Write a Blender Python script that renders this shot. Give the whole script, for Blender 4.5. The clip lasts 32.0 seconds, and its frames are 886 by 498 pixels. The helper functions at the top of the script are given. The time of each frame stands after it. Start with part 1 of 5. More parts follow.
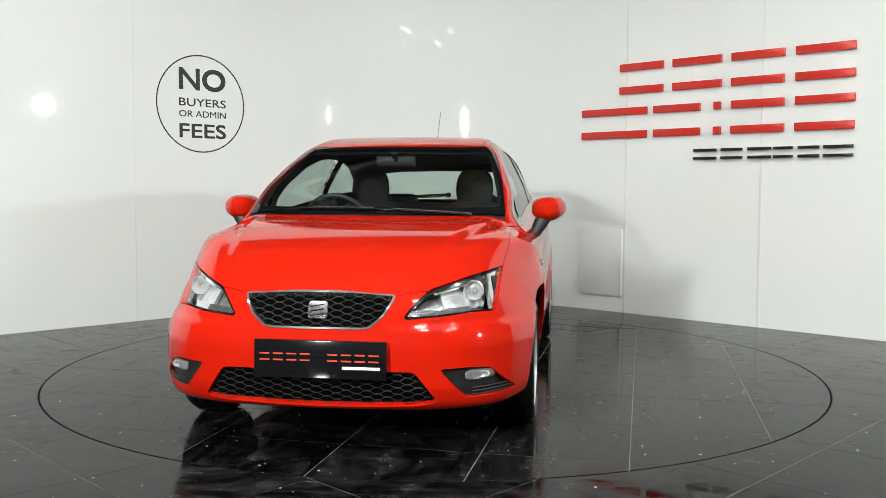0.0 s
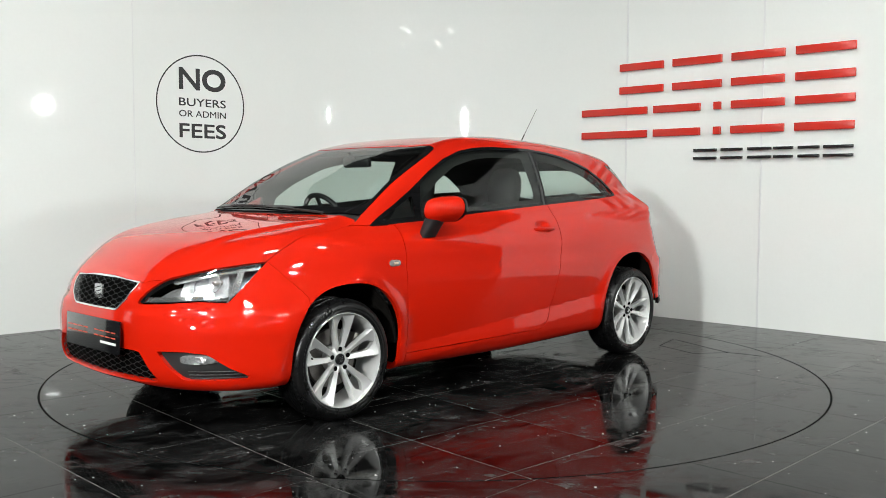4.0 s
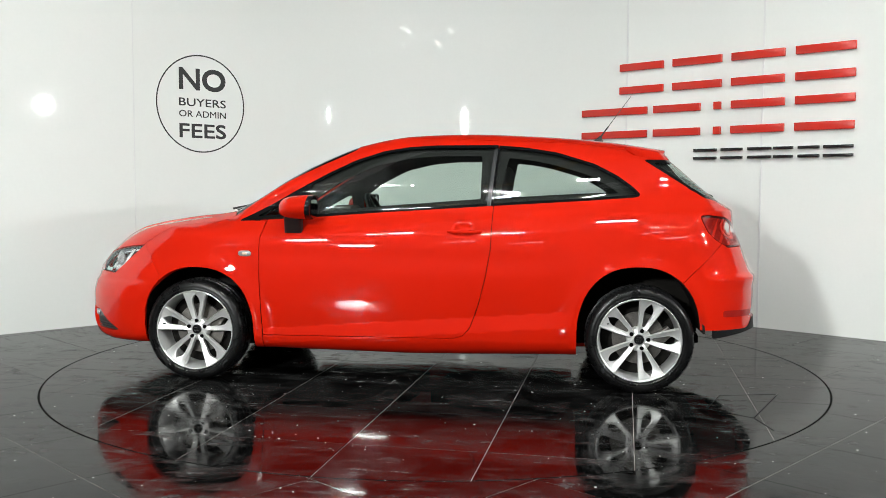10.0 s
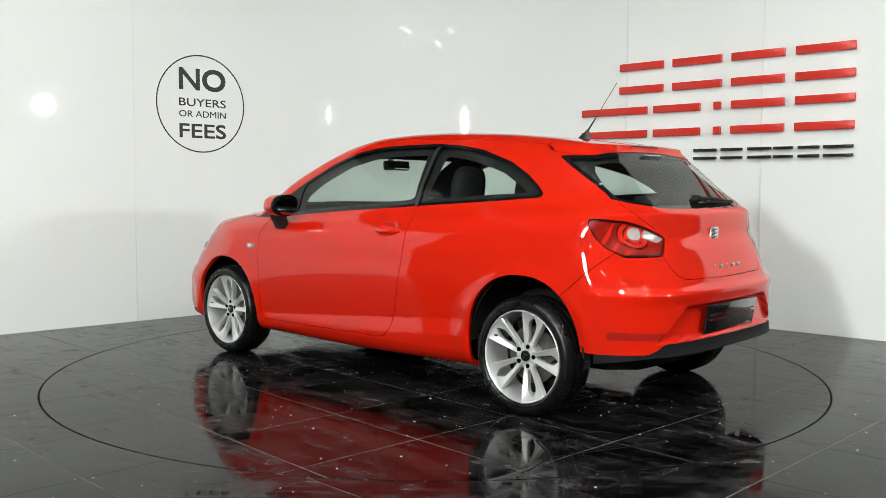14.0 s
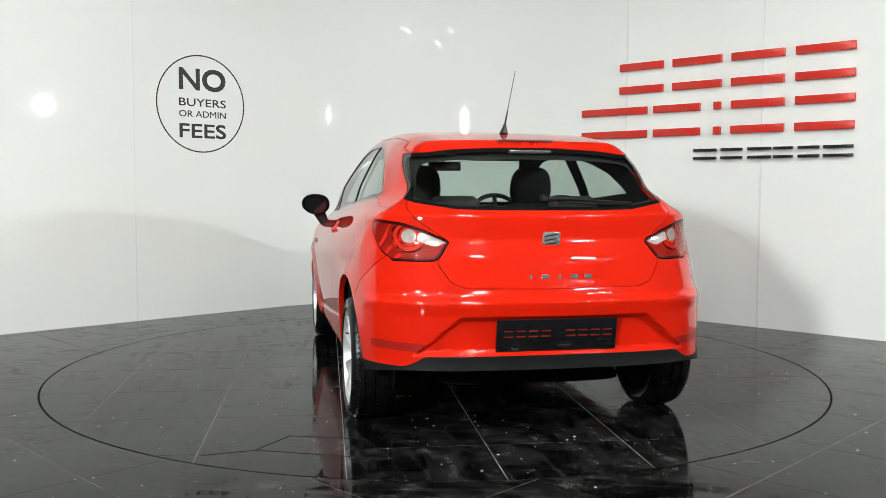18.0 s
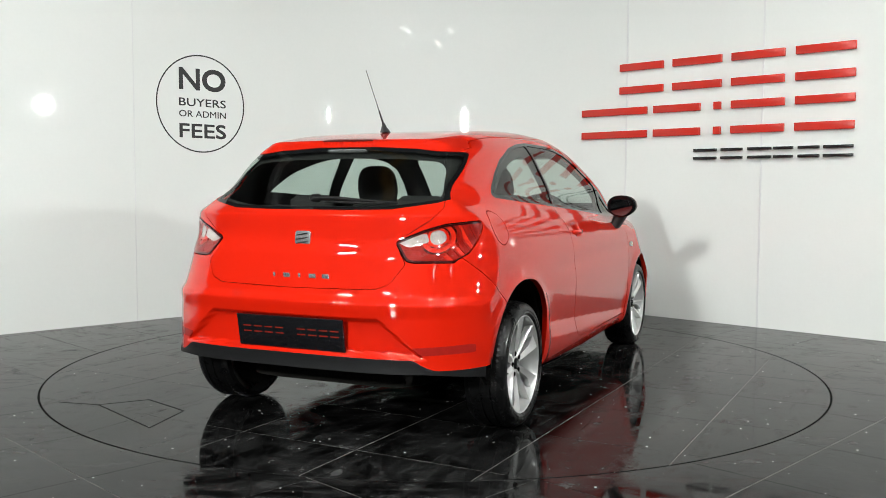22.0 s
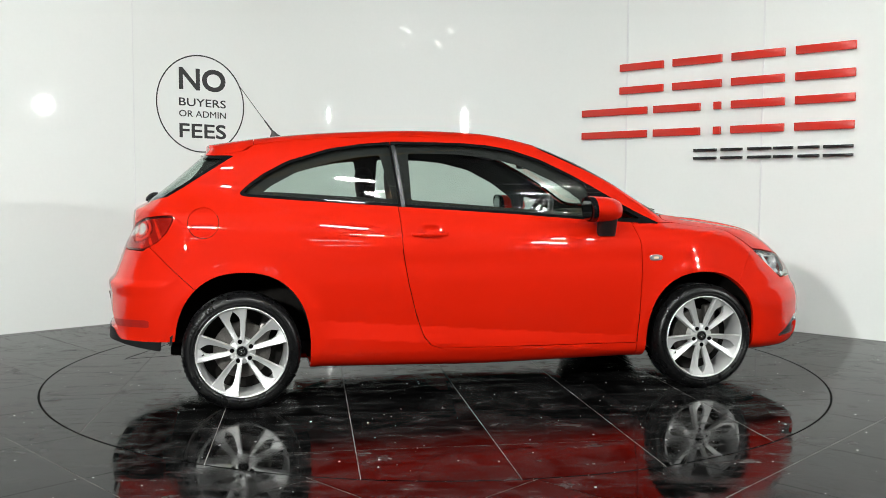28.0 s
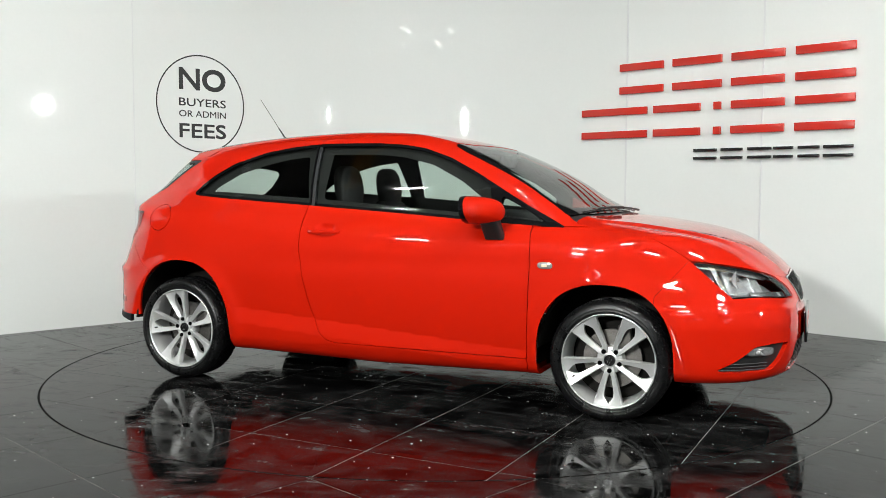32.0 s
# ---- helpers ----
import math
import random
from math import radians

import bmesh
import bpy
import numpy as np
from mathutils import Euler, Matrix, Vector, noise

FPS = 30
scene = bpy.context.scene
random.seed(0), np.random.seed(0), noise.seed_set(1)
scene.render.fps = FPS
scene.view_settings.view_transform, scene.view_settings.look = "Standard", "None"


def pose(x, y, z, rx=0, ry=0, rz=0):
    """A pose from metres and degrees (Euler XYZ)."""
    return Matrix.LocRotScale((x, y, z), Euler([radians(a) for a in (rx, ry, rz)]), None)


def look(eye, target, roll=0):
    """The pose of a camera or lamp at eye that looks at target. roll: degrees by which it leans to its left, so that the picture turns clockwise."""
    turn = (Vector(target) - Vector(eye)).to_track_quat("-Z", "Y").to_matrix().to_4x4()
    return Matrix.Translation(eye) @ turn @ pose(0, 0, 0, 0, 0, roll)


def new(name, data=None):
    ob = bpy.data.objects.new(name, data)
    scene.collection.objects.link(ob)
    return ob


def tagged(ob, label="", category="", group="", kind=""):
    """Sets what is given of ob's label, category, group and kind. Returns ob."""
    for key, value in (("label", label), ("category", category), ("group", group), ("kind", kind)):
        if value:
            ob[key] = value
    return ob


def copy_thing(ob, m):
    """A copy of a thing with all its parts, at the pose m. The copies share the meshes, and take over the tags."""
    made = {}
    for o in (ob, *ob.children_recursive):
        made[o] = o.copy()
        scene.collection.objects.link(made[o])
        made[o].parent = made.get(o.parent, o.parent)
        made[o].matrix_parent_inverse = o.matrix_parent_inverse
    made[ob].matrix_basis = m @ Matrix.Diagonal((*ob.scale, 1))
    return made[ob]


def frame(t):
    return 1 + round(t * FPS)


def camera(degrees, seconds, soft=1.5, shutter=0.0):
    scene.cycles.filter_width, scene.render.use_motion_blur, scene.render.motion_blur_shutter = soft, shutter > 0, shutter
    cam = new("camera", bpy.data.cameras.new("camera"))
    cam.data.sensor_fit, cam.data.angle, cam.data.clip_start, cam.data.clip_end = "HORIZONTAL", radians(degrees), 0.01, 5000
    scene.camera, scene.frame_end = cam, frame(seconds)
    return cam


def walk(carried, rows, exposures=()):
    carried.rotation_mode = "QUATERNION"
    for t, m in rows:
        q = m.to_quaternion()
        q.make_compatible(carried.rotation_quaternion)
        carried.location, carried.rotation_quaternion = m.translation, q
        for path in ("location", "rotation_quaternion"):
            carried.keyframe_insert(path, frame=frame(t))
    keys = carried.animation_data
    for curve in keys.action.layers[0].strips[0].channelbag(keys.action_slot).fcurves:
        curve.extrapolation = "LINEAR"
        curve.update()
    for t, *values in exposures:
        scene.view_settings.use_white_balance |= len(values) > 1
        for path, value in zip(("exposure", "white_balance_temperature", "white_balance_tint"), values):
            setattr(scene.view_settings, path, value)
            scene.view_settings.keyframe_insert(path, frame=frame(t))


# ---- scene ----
EYE = (0.0, -5.554, 1.081)
TILT, TURN, LEAN = 3.722, 0.401, 0.221
AIM = (EYE[0] + math.sin(radians(TURN)) * math.cos(radians(TILT)), EYE[1] + math.cos(radians(TURN)) * math.cos(radians(TILT)), EYE[2] - math.sin(radians(TILT)))
cam = camera(52.33, 32.0, soft=0.75)
walk(cam, [(0.0, look(EYE, AIM, LEAN)), (32.0, look(EYE, AIM, LEAN))])

# ---- light ----
world = bpy.data.worlds.new("world")
scene.world = world
world.use_nodes = True
world.node_tree.nodes["Background"].inputs[0].default_value = (0.9, 0.95, 1.0, 1)
world.node_tree.nodes["Background"].inputs[1].default_value = 0.05
scene.view_settings.exposure = 0.0

ROOM_H = 5.6


def lamp(name, eye, target, size, watts, colour=(0.965, 1.0, 0.97), sy=None):
    d = bpy.data.lights.new(name, "AREA")
    d.shape, d.size, d.energy, d.color = ("RECTANGLE" if sy else "DISK"), size, watts, colour
    if sy:
        d.size_y = sy
    ob = new(name, d)
    ob.matrix_world = look(eye, target)
    return tagged(ob, "bright showroom spotlight aimed at the turntable", "lamp")


# ---- materials ----
def node(nt, kind, **values):
    n = nt.nodes.new(kind)
    for k, v in values.items():
        n.inputs[k.replace("_", " ")].default_value = v
    return n


def material(name, colour, rough=0.5, metal=0.0, coat=0.0, vary=0.12, scale=8.0, fine=120.0, bump=0.0, rough_vary=0.0, coat_rough=0.03, spec=0.5, emit=None, island=0.0):
    """A surface with variation at two scales: broad patches and fine grain."""
    m = bpy.data.materials.new(name)
    m.use_nodes = True
    nt = m.node_tree
    b = nt.nodes["Principled BSDF"]
    b.inputs["Roughness"].default_value, b.inputs["Metallic"].default_value = rough, metal
    b.inputs["Coat Weight"].default_value, b.inputs["Coat Roughness"].default_value = coat, coat_rough
    b.inputs["Coat IOR"].default_value = 1.46
    b.inputs["Specular IOR Level"].default_value = spec
    co = nt.nodes.new("ShaderNodeTexCoord")
    big = node(nt, "ShaderNodeTexNoise", Scale=scale, Detail=4.0)
    small = node(nt, "ShaderNodeTexNoise", Scale=fine, Detail=3.0)
    for n in (big, small):
        nt.links.new(co.outputs["Object"], n.inputs["Vector"])
    both = nt.nodes.new("ShaderNodeMath")
    both.operation = "MULTIPLY_ADD"
    both.inputs[1].default_value = 0.5
    nt.links.new(small.outputs["Fac"], both.inputs[0])
    half = nt.nodes.new("ShaderNodeMath")
    half.operation = "MULTIPLY"
    half.inputs[1].default_value = 0.5
    nt.links.new(big.outputs["Fac"], half.inputs[0])
    nt.links.new(half.outputs[0], both.inputs[2])
    ramp = nt.nodes.new("ShaderNodeValToRGB")
    ramp.color_ramp.elements[0].position, ramp.color_ramp.elements[1].position = 0.3, 0.7
    ramp.color_ramp.elements[0].color = (*[c * (1 - vary) for c in colour], 1)
    ramp.color_ramp.elements[1].color = (*[min(1.0, c * (1 + vary)) for c in colour], 1)
    nt.links.new(both.outputs[0], ramp.inputs["Fac"])
    out = ramp.outputs["Color"]
    if island:
        info = nt.nodes.new("ShaderNodeObjectInfo")
        hsv = nt.nodes.new("ShaderNodeHueSaturation")
        mr = nt.nodes.new("ShaderNodeMapRange")
        mr.inputs["To Min"].default_value, mr.inputs["To Max"].default_value = 1 - island, 1 + island
        nt.links.new(info.outputs["Random"], mr.inputs["Value"])
        nt.links.new(mr.outputs["Result"], hsv.inputs["Value"])
        nt.links.new(out, hsv.inputs["Color"])
        out = hsv.outputs["Color"]
    nt.links.new(out, b.inputs["Base Color"])
    if rough_vary:
        mr = nt.nodes.new("ShaderNodeMapRange")
        mr.inputs["From Min"].default_value, mr.inputs["From Max"].default_value = 0.35, 0.7
        mr.inputs["To Min"].default_value, mr.inputs["To Max"].default_value = rough, rough + rough_vary
        nt.links.new(big.outputs["Fac"], mr.inputs["Value"])
        nt.links.new(mr.outputs["Result"], b.inputs["Roughness"])
    if bump:
        bn = nt.nodes.new("ShaderNodeBump")
        bn.inputs["Strength"].default_value, bn.inputs["Distance"].default_value = 1.0, bump
        nt.links.new(small.outputs["Fac"], bn.inputs["Height"])
        nt.links.new(bn.outputs["Normal"], b.inputs["Normal"])
    if emit:
        b.inputs["Emission Color"].default_value = (*emit[:3], 1)
        b.inputs["Emission Strength"].default_value = emit[3]
    return m


def pane_material(name, tint, gloss=0.045):
    """Clear sheet glass: what is behind shows tinted, and the gloss grows at a slant."""
    m = bpy.data.materials.new(name)
    m.use_nodes = True
    nt = m.node_tree
    nt.nodes.clear()
    out = nt.nodes.new("ShaderNodeOutputMaterial")
    mix = nt.nodes.new("ShaderNodeMixShader")
    clear = nt.nodes.new("ShaderNodeBsdfTransparent")
    clear.inputs[0].default_value = (*tint, 1)
    shine = nt.nodes.new("ShaderNodeBsdfGlossy")
    shine.inputs["Roughness"].default_value = 0.01
    lw = nt.nodes.new("ShaderNodeLayerWeight")
    lw.inputs["Blend"].default_value = 0.5
    pw = nt.nodes.new("ShaderNodeMath")
    pw.operation = "POWER"
    pw.inputs[1].default_value = 5.0
    nt.links.new(lw.outputs["Facing"], pw.inputs[0])
    ma = nt.nodes.new("ShaderNodeMath")
    ma.operation = "MULTIPLY_ADD"
    ma.inputs[1].default_value, ma.inputs[2].default_value = 0.9, gloss
    nt.links.new(pw.outputs[0], ma.inputs[0])
    nt.links.new(ma.outputs[0], mix.inputs[0])
    nt.links.new(clear.outputs[0], mix.inputs[1])
    nt.links.new(shine.outputs[0], mix.inputs[2])
    nt.links.new(mix.outputs[0], out.inputs[0])
    return m


def tile_material(name):
    """Polished black porcelain: faint mineral clouds, dried water marks and dust that dull the gloss."""
    m = bpy.data.materials.new(name)
    m.use_nodes = True
    nt = m.node_tree
    b = nt.nodes["Principled BSDF"]
    b.inputs["IOR"].default_value = 1.18
    co, info = nt.nodes.new("ShaderNodeTexCoord"), nt.nodes.new("ShaderNodeObjectInfo")
    far = nt.nodes.new("ShaderNodeVectorMath")
    far.operation = "MULTIPLY_ADD"
    far.inputs[1].default_value = (37.0, 53.0, 29.0)
    nt.links.new(info.outputs["Random"], far.inputs[0])
    nt.links.new(co.outputs["Object"], far.inputs[2])
    cloud = node(nt, "ShaderNodeTexNoise", Scale=3.4, Detail=9.0, Roughness=0.70, Distortion=1.2)
    fine = node(nt, "ShaderNodeTexNoise", Scale=16.0, Detail=6.0, Roughness=0.7)
    streak = node(nt, "ShaderNodeTexNoise", Scale=3.0, Detail=5.0, Roughness=0.6, Distortion=0.4)
    stain = node(nt, "ShaderNodeTexVoronoi", Scale=6.0)
    stain.feature = "SMOOTH_F1"
    stain.inputs["Smoothness"].default_value = 0.25
    warp = node(nt, "ShaderNodeTexNoise", Scale=9.0, Detail=4.0)
    wsum = nt.nodes.new("ShaderNodeVectorMath")
    wsum.operation = "MULTIPLY_ADD"
    wsum.inputs[1].default_value = (0.16, 0.16, 0.16)
    wipe = nt.nodes.new("ShaderNodeMapping")
    wipe.inputs["Scale"].default_value = (0.7, 5.0, 1.0)
    wipe.inputs["Rotation"].default_value = (0.0, 0.0, 0.5)
    nt.links.new(far.outputs[0], warp.inputs["Vector"])
    nt.links.new(warp.outputs["Color"], wsum.inputs[0])
    nt.links.new(far.outputs[0], wsum.inputs[2])
    nt.links.new(far.outputs[0], cloud.inputs["Vector"])
    nt.links.new(far.outputs[0], fine.inputs["Vector"])
    nt.links.new(far.outputs[0], wipe.inputs["Vector"])
    nt.links.new(wipe.outputs[0], streak.inputs["Vector"])
    nt.links.new(wsum.outputs[0], stain.inputs["Vector"])

    def span(src, a, b_, lo, hi):
        n = nt.nodes.new("ShaderNodeMapRange")
        n.interpolation_type = "SMOOTHSTEP"
        for k, v in (("From Min", a), ("From Max", b_), ("To Min", lo), ("To Max", hi)):
            n.inputs[k].default_value = v
        nt.links.new(src, n.inputs["Value"])
        return n.outputs["Result"]

    def calc(op, x, y):
        n = nt.nodes.new("ShaderNodeMath")
        n.operation = op
        for i, v in enumerate((x, y)):
            if isinstance(v, (int, float)):
                n.inputs[i].default_value = v
            else:
                nt.links.new(v, n.inputs[i])
        return n.outputs[0]
    drops = span(stain.outputs["Distance"], 0.36, 0.18, 0.0, 1.0)
    where = span(cloud.outputs["Fac"], 0.46, 0.60, 0.0, 1.0)
    dust = calc("MULTIPLY", drops, where)
    film = span(cloud.outputs["Fac"], 0.40, 0.64, 0.0, 1.0)
    smear = calc("MULTIPLY", span(streak.outputs["Fac"], 0.48, 0.62, 0.0, 1.0), span(fine.outputs["Fac"], 0.42, 0.60, 0.15, 1.0))
    rough = calc("ADD", calc("MULTIPLY", dust, 0.11), calc("MULTIPLY", film, 0.12))
    rough = calc("ADD", rough, calc("MULTIPLY", smear, 0.16))
    nt.links.new(calc("ADD", rough, 0.03), b.inputs["Roughness"])
    lum = calc("ADD", calc("MULTIPLY", dust, 0.017), calc("MULTIPLY", film, 0.011))
    lum = calc("ADD", lum, calc("MULTIPLY", smear, 0.013))
    lum = calc("ADD", lum, 0.0015)
    grey = nt.nodes.new("ShaderNodeCombineColor")
    for i in range(3):
        nt.links.new(lum, grey.inputs[i])
    nt.links.new(grey.outputs[0], b.inputs["Base Color"])
    return m


RED = material("red_paint", (0.50, 0.0090, 0.0008), rough=0.6, coat=1.0, vary=0.03, scale=3, fine=900, coat_rough=0.012, spec=0.05)
BLACK_GLOSS = material("black_gloss_trim", (0.005, 0.005, 0.0055), rough=0.05, vary=0.2, fine=300, spec=0.3)
BLACK_PLASTIC = material("black_grained_plastic", (0.011, 0.011, 0.0115), rough=0.5, vary=0.2, fine=400, bump=0.0004)
UNDERBODY = material("dark_underbody", (0.010, 0.009, 0.008), rough=0.7, vary=0.4, scale=8, fine=60, spec=0.1)
GRILLE_BLACK = material("black_grille", (0.007, 0.007, 0.0075), rough=0.4, vary=0.2, spec=0.3)
# near-black colour holding the shade of hollows that are modelled shallow
VOID = material("hollow_shade_black", (0.002, 0.002, 0.002), rough=0.9, vary=0.2, spec=0.02)
BRIGHT = material("bright_trim", (0.78, 0.78, 0.78), rough=0.12, metal=0.92, coat=0.3, vary=0.05)
WIPER = material("wiper_black", (0.006, 0.006, 0.006), rough=0.55, vary=0.2, spec=0.2)
REFLECTOR = material("red_reflector", (0.26, 0.010, 0.007), rough=0.25, vary=0.1, scale=30, fine=200, spec=0.3)
BRAKE_DARK = material("unlit_brake_lens", (0.075, 0.003, 0.002), rough=0.3, vary=0.2, spec=0.2)
VALANCE = material("matt_black_bumper", (0.0065, 0.0065, 0.007), rough=0.55, vary=0.2, fine=400, bump=0.0004, spec=0.12)
PILLAR = material("graphite_pillar_strip", (0.022, 0.023, 0.024), rough=0.3, vary=0.1, fine=300)
BULB_GLASS = material("bright_lamp_lens", (0.44, 0.38, 0.36), rough=0.15, metal=0.25, coat=1.0, vary=0.2, scale=40, fine=90)
LINING = material("black_lining", (0.015, 0.015, 0.0145), rough=0.8, vary=0.25, scale=12, fine=260, spec=0.15)
DARK_TRIM = material("dark_interior_trim", (0.017, 0.017, 0.017), rough=0.65, vary=0.25, scale=12, fine=260, bump=0.0004)
FABRIC = material("seat_fabric", (0.016, 0.0155, 0.0155), rough=0.9, vary=0.3, scale=20, fine=600, bump=0.0008)
RUBBER = material("tyre_rubber", (0.0040, 0.0040, 0.0042), rough=0.24, vary=0.25, scale=14, fine=220, bump=0.0005, rough_vary=0.15, spec=0.3)
ALLOY = material("silver_alloy", (0.68, 0.68, 0.675), rough=0.36, metal=0.62, vary=0.05, fine=500, coat=0.35)
DARK_METAL = material("brake_metal", (0.16, 0.15, 0.14), rough=0.45, metal=0.9, vary=0.3, scale=30, fine=160)
SIDE_CORE = material("pale_orange_core", (0.72, 0.50, 0.36), rough=0.25, vary=0.15, scale=60, fine=200)
CHROME = material("chrome", (0.80, 0.81, 0.82), rough=0.06, metal=1.0, vary=0.03)
MIRROR = material("dim_mirror_glass", (0.20, 0.20, 0.21), rough=0.04, metal=1.0, vary=0.03)
SILVER = material("satin_silver", (0.62, 0.62, 0.62), rough=0.2, metal=0.8, vary=0.05)
LAMP_GREY = material("lamp_bowl", (0.68, 0.69, 0.70), rough=0.22, metal=0.65, vary=0.30, scale=30, fine=140)
LAMP_DARK = material("lamp_bezel", (0.014, 0.014, 0.015), rough=0.2, metal=0.3, vary=0.2)
LAMP_BASE = material("lamp_housing", (0.30, 0.305, 0.31), rough=0.22, metal=0.5, vary=0.35, scale=25, fine=110)
AMBER = material("amber_bulb", (0.85, 0.30, 0.02), rough=0.2, coat=0.6, vary=0.1)
LENS_RED = material("red_lens", (0.50, 0.016, 0.006), rough=0.3, spec=0.1, vary=0.35, scale=60, fine=260)
LENS_MID = material("deep_red_lens", (0.22, 0.006, 0.003), rough=0.3, spec=0.1, vary=0.3, scale=50, fine=220)
LENS_DARK = material("dark_red_lens", (0.035, 0.002, 0.002), rough=0.3, spec=0.1, vary=0.3, scale=25)
LENS_CLEAR = material("clear_ribbed_lens", (0.42, 0.38, 0.36), rough=0.15, metal=0.5, coat=1.0, vary=0.15, scale=40, fine=90)
LENS_GLASS = pane_material("clear_polycarbonate", (0.97, 0.98, 0.98), 0.05)
GLASS = pane_material("green_tinted_glass", (0.74, 0.82, 0.78), 0.05)
SCREEN = pane_material("windscreen_glass", (0.76, 0.84, 0.80), 0.11)
WALL = material("white_gloss_panel", (0.80, 0.82, 0.80), rough=0.032, vary=0.012, scale=1.2, fine=40, spec=0.5)
GREY_WALL = material("grey_painted_wall", (0.075, 0.077, 0.08), rough=0.7, vary=0.1, scale=1.0)
CEIL = material("grey_ceiling", (0.15, 0.15, 0.153), rough=0.8, vary=0.1)
JOINT = material("joint_strip", (0.72, 0.73, 0.73), rough=0.3, vary=0.03)
GROUT = material("grey_grout", (0.26, 0.25, 0.235), rough=0.8, vary=0.2, scale=30, fine=300)
DISC_GROUT = material("dark_grout", (0.22, 0.21, 0.20), rough=0.8, vary=0.3, scale=6, fine=200)
PIT = material("dark_steel_rim", (0.008, 0.008, 0.008), rough=0.9, vary=0.2, spec=0.02)
TILE = tile_material("polished_black_tile")
SIGN_BLACK = material("black_vinyl", (0.020, 0.021, 0.022), rough=0.4, vary=0.08)
SIGN_RED = material("red_acrylic", (0.60, 0.030, 0.018), rough=0.25, vary=0.03)
SIGN_DARK = material("black_acrylic", (0.012, 0.012, 0.013), rough=0.25, vary=0.05)
PLATE = material("black_plate", (0.006, 0.006, 0.007), rough=0.10, vary=0.2, coat=0.5)
REAR_RED = material("dim_red_print", (0.16, 0.012, 0.008), rough=0.2, vary=0.04, coat=0.5)
FLECK = material("pale_fleck", (0.8, 0.8, 0.78), rough=0.3, vary=0.1)
PLATE_RED = material("plate_red_print", (0.62, 0.06, 0.02), rough=0.3, vary=0.04)
WHITE_PRINT = material("white_print", (0.75, 0.75, 0.75), rough=0.4, vary=0.03)
TUBE = material("light_diffuser", (0.9, 0.9, 0.9), rough=0.5, vary=0.01, emit=(0.965, 1.0, 0.97, 356.0))
FAINT_TUBE = material("dim_tube", (0.9, 0.9, 0.9), rough=0.5, vary=0.01, emit=(1.0, 0.98, 0.93, 14.0))
OCHRE = material("ochre_paint", (0.36, 0.21, 0.05), rough=0.5, vary=0.15, scale=3)
HOUSING = material("white_housing", (0.6, 0.6, 0.6), rough=0.4, vary=0.04)


# ---- mesh helpers ----
def part(name, bm, mat, parent=None, label="", smooth=True):
    me = bpy.data.meshes.new(name)
    bm.to_mesh(me)
    bm.free()
    me.materials.append(mat)
    if smooth:
        me.shade_smooth()
        me.set_sharp_from_angle(angle=radians(38))
    ob = new(name, me)
    if parent:
        ob.parent = parent
    if label:
        tagged(ob, label)
    return ob


def share(name, me, parent, m, label=""):
    """One more object on a mesh that is there already."""
    ob = new(name, me)
    ob.parent = parent
    ob.matrix_local = m
    if label:
        tagged(ob, label)
    return ob


def box_bm(sx, sy, sz, m=Matrix(), bevel=0.0, seg=2, bm=None):
    t = bmesh.new()
    bmesh.ops.create_cube(t, size=1.0, matrix=Matrix.Diagonal((sx, sy, sz, 1)))
    if bevel:
        bmesh.ops.bevel(t, geom=t.edges[:], offset=bevel, segments=seg, affect="EDGES", profile=0.5)
    bmesh.ops.transform(t, matrix=m, verts=t.verts)
    return merge(bm, t)


def merge(bm, t):
    if bm is None:
        return t
    me = bpy.data.meshes.new("tmp")
    t.to_mesh(me)
    t.free()
    bm.from_mesh(me)
    bpy.data.meshes.remove(me)
    return bm


def lathe(profile, seg=64, m=Matrix(), bm=None, close=False):
    """Turns a profile of (radius, height) about the z axis."""
    t = bmesh.new()
    rings = []
    for r, h in profile:
        if r < 1e-5:
            rings.append([t.verts.new((0, 0, h))] * seg)
        else:
            rings.append([t.verts.new((r * math.cos(2 * math.pi * i / seg), r * math.sin(2 * math.pi * i / seg), h)) for i in range(seg)])
    pairs = list(zip(rings, rings[1:])) + ([(rings[-1], rings[0])] if close else [])
    for a, b in pairs:
        for i in range(seg):
            j = (i + 1) % seg
            q = list(dict.fromkeys((a[i], a[j], b[j], b[i])))
            if len(q) > 2:
                t.faces.new(q)
    bmesh.ops.recalc_face_normals(t, faces=t.faces[:])
    bmesh.ops.transform(t, matrix=m, verts=t.verts)
    return merge(bm, t)


def tube(points, radius, seg=8, bm=None, cap=True):
    """A round bar along points; radius is a number or one for each point."""
    t = bmesh.new()
    pts = [Vector(p) for p in points]
    rad = radius if isinstance(radius, (list, tuple)) else [radius] * len(pts)
    rings = []
    for i, p in enumerate(pts):
        d = (pts[min(i + 1, len(pts) - 1)] - pts[max(i - 1, 0)]).normalized()
        q = d.to_track_quat("Z", "Y")
        rings.append([t.verts.new(p + q @ Vector((rad[i] * math.cos(2 * math.pi * k / seg), rad[i] * math.sin(2 * math.pi * k / seg), 0))) for k in range(seg)])
    for a, b in zip(rings, rings[1:]):
        for k in range(seg):
            t.faces.new((a[k], a[(k + 1) % seg], b[(k + 1) % seg], b[k]))
    if cap:
        t.faces.new(rings[0][::-1])
        t.faces.new(rings[-1])
    return merge(bm, t)


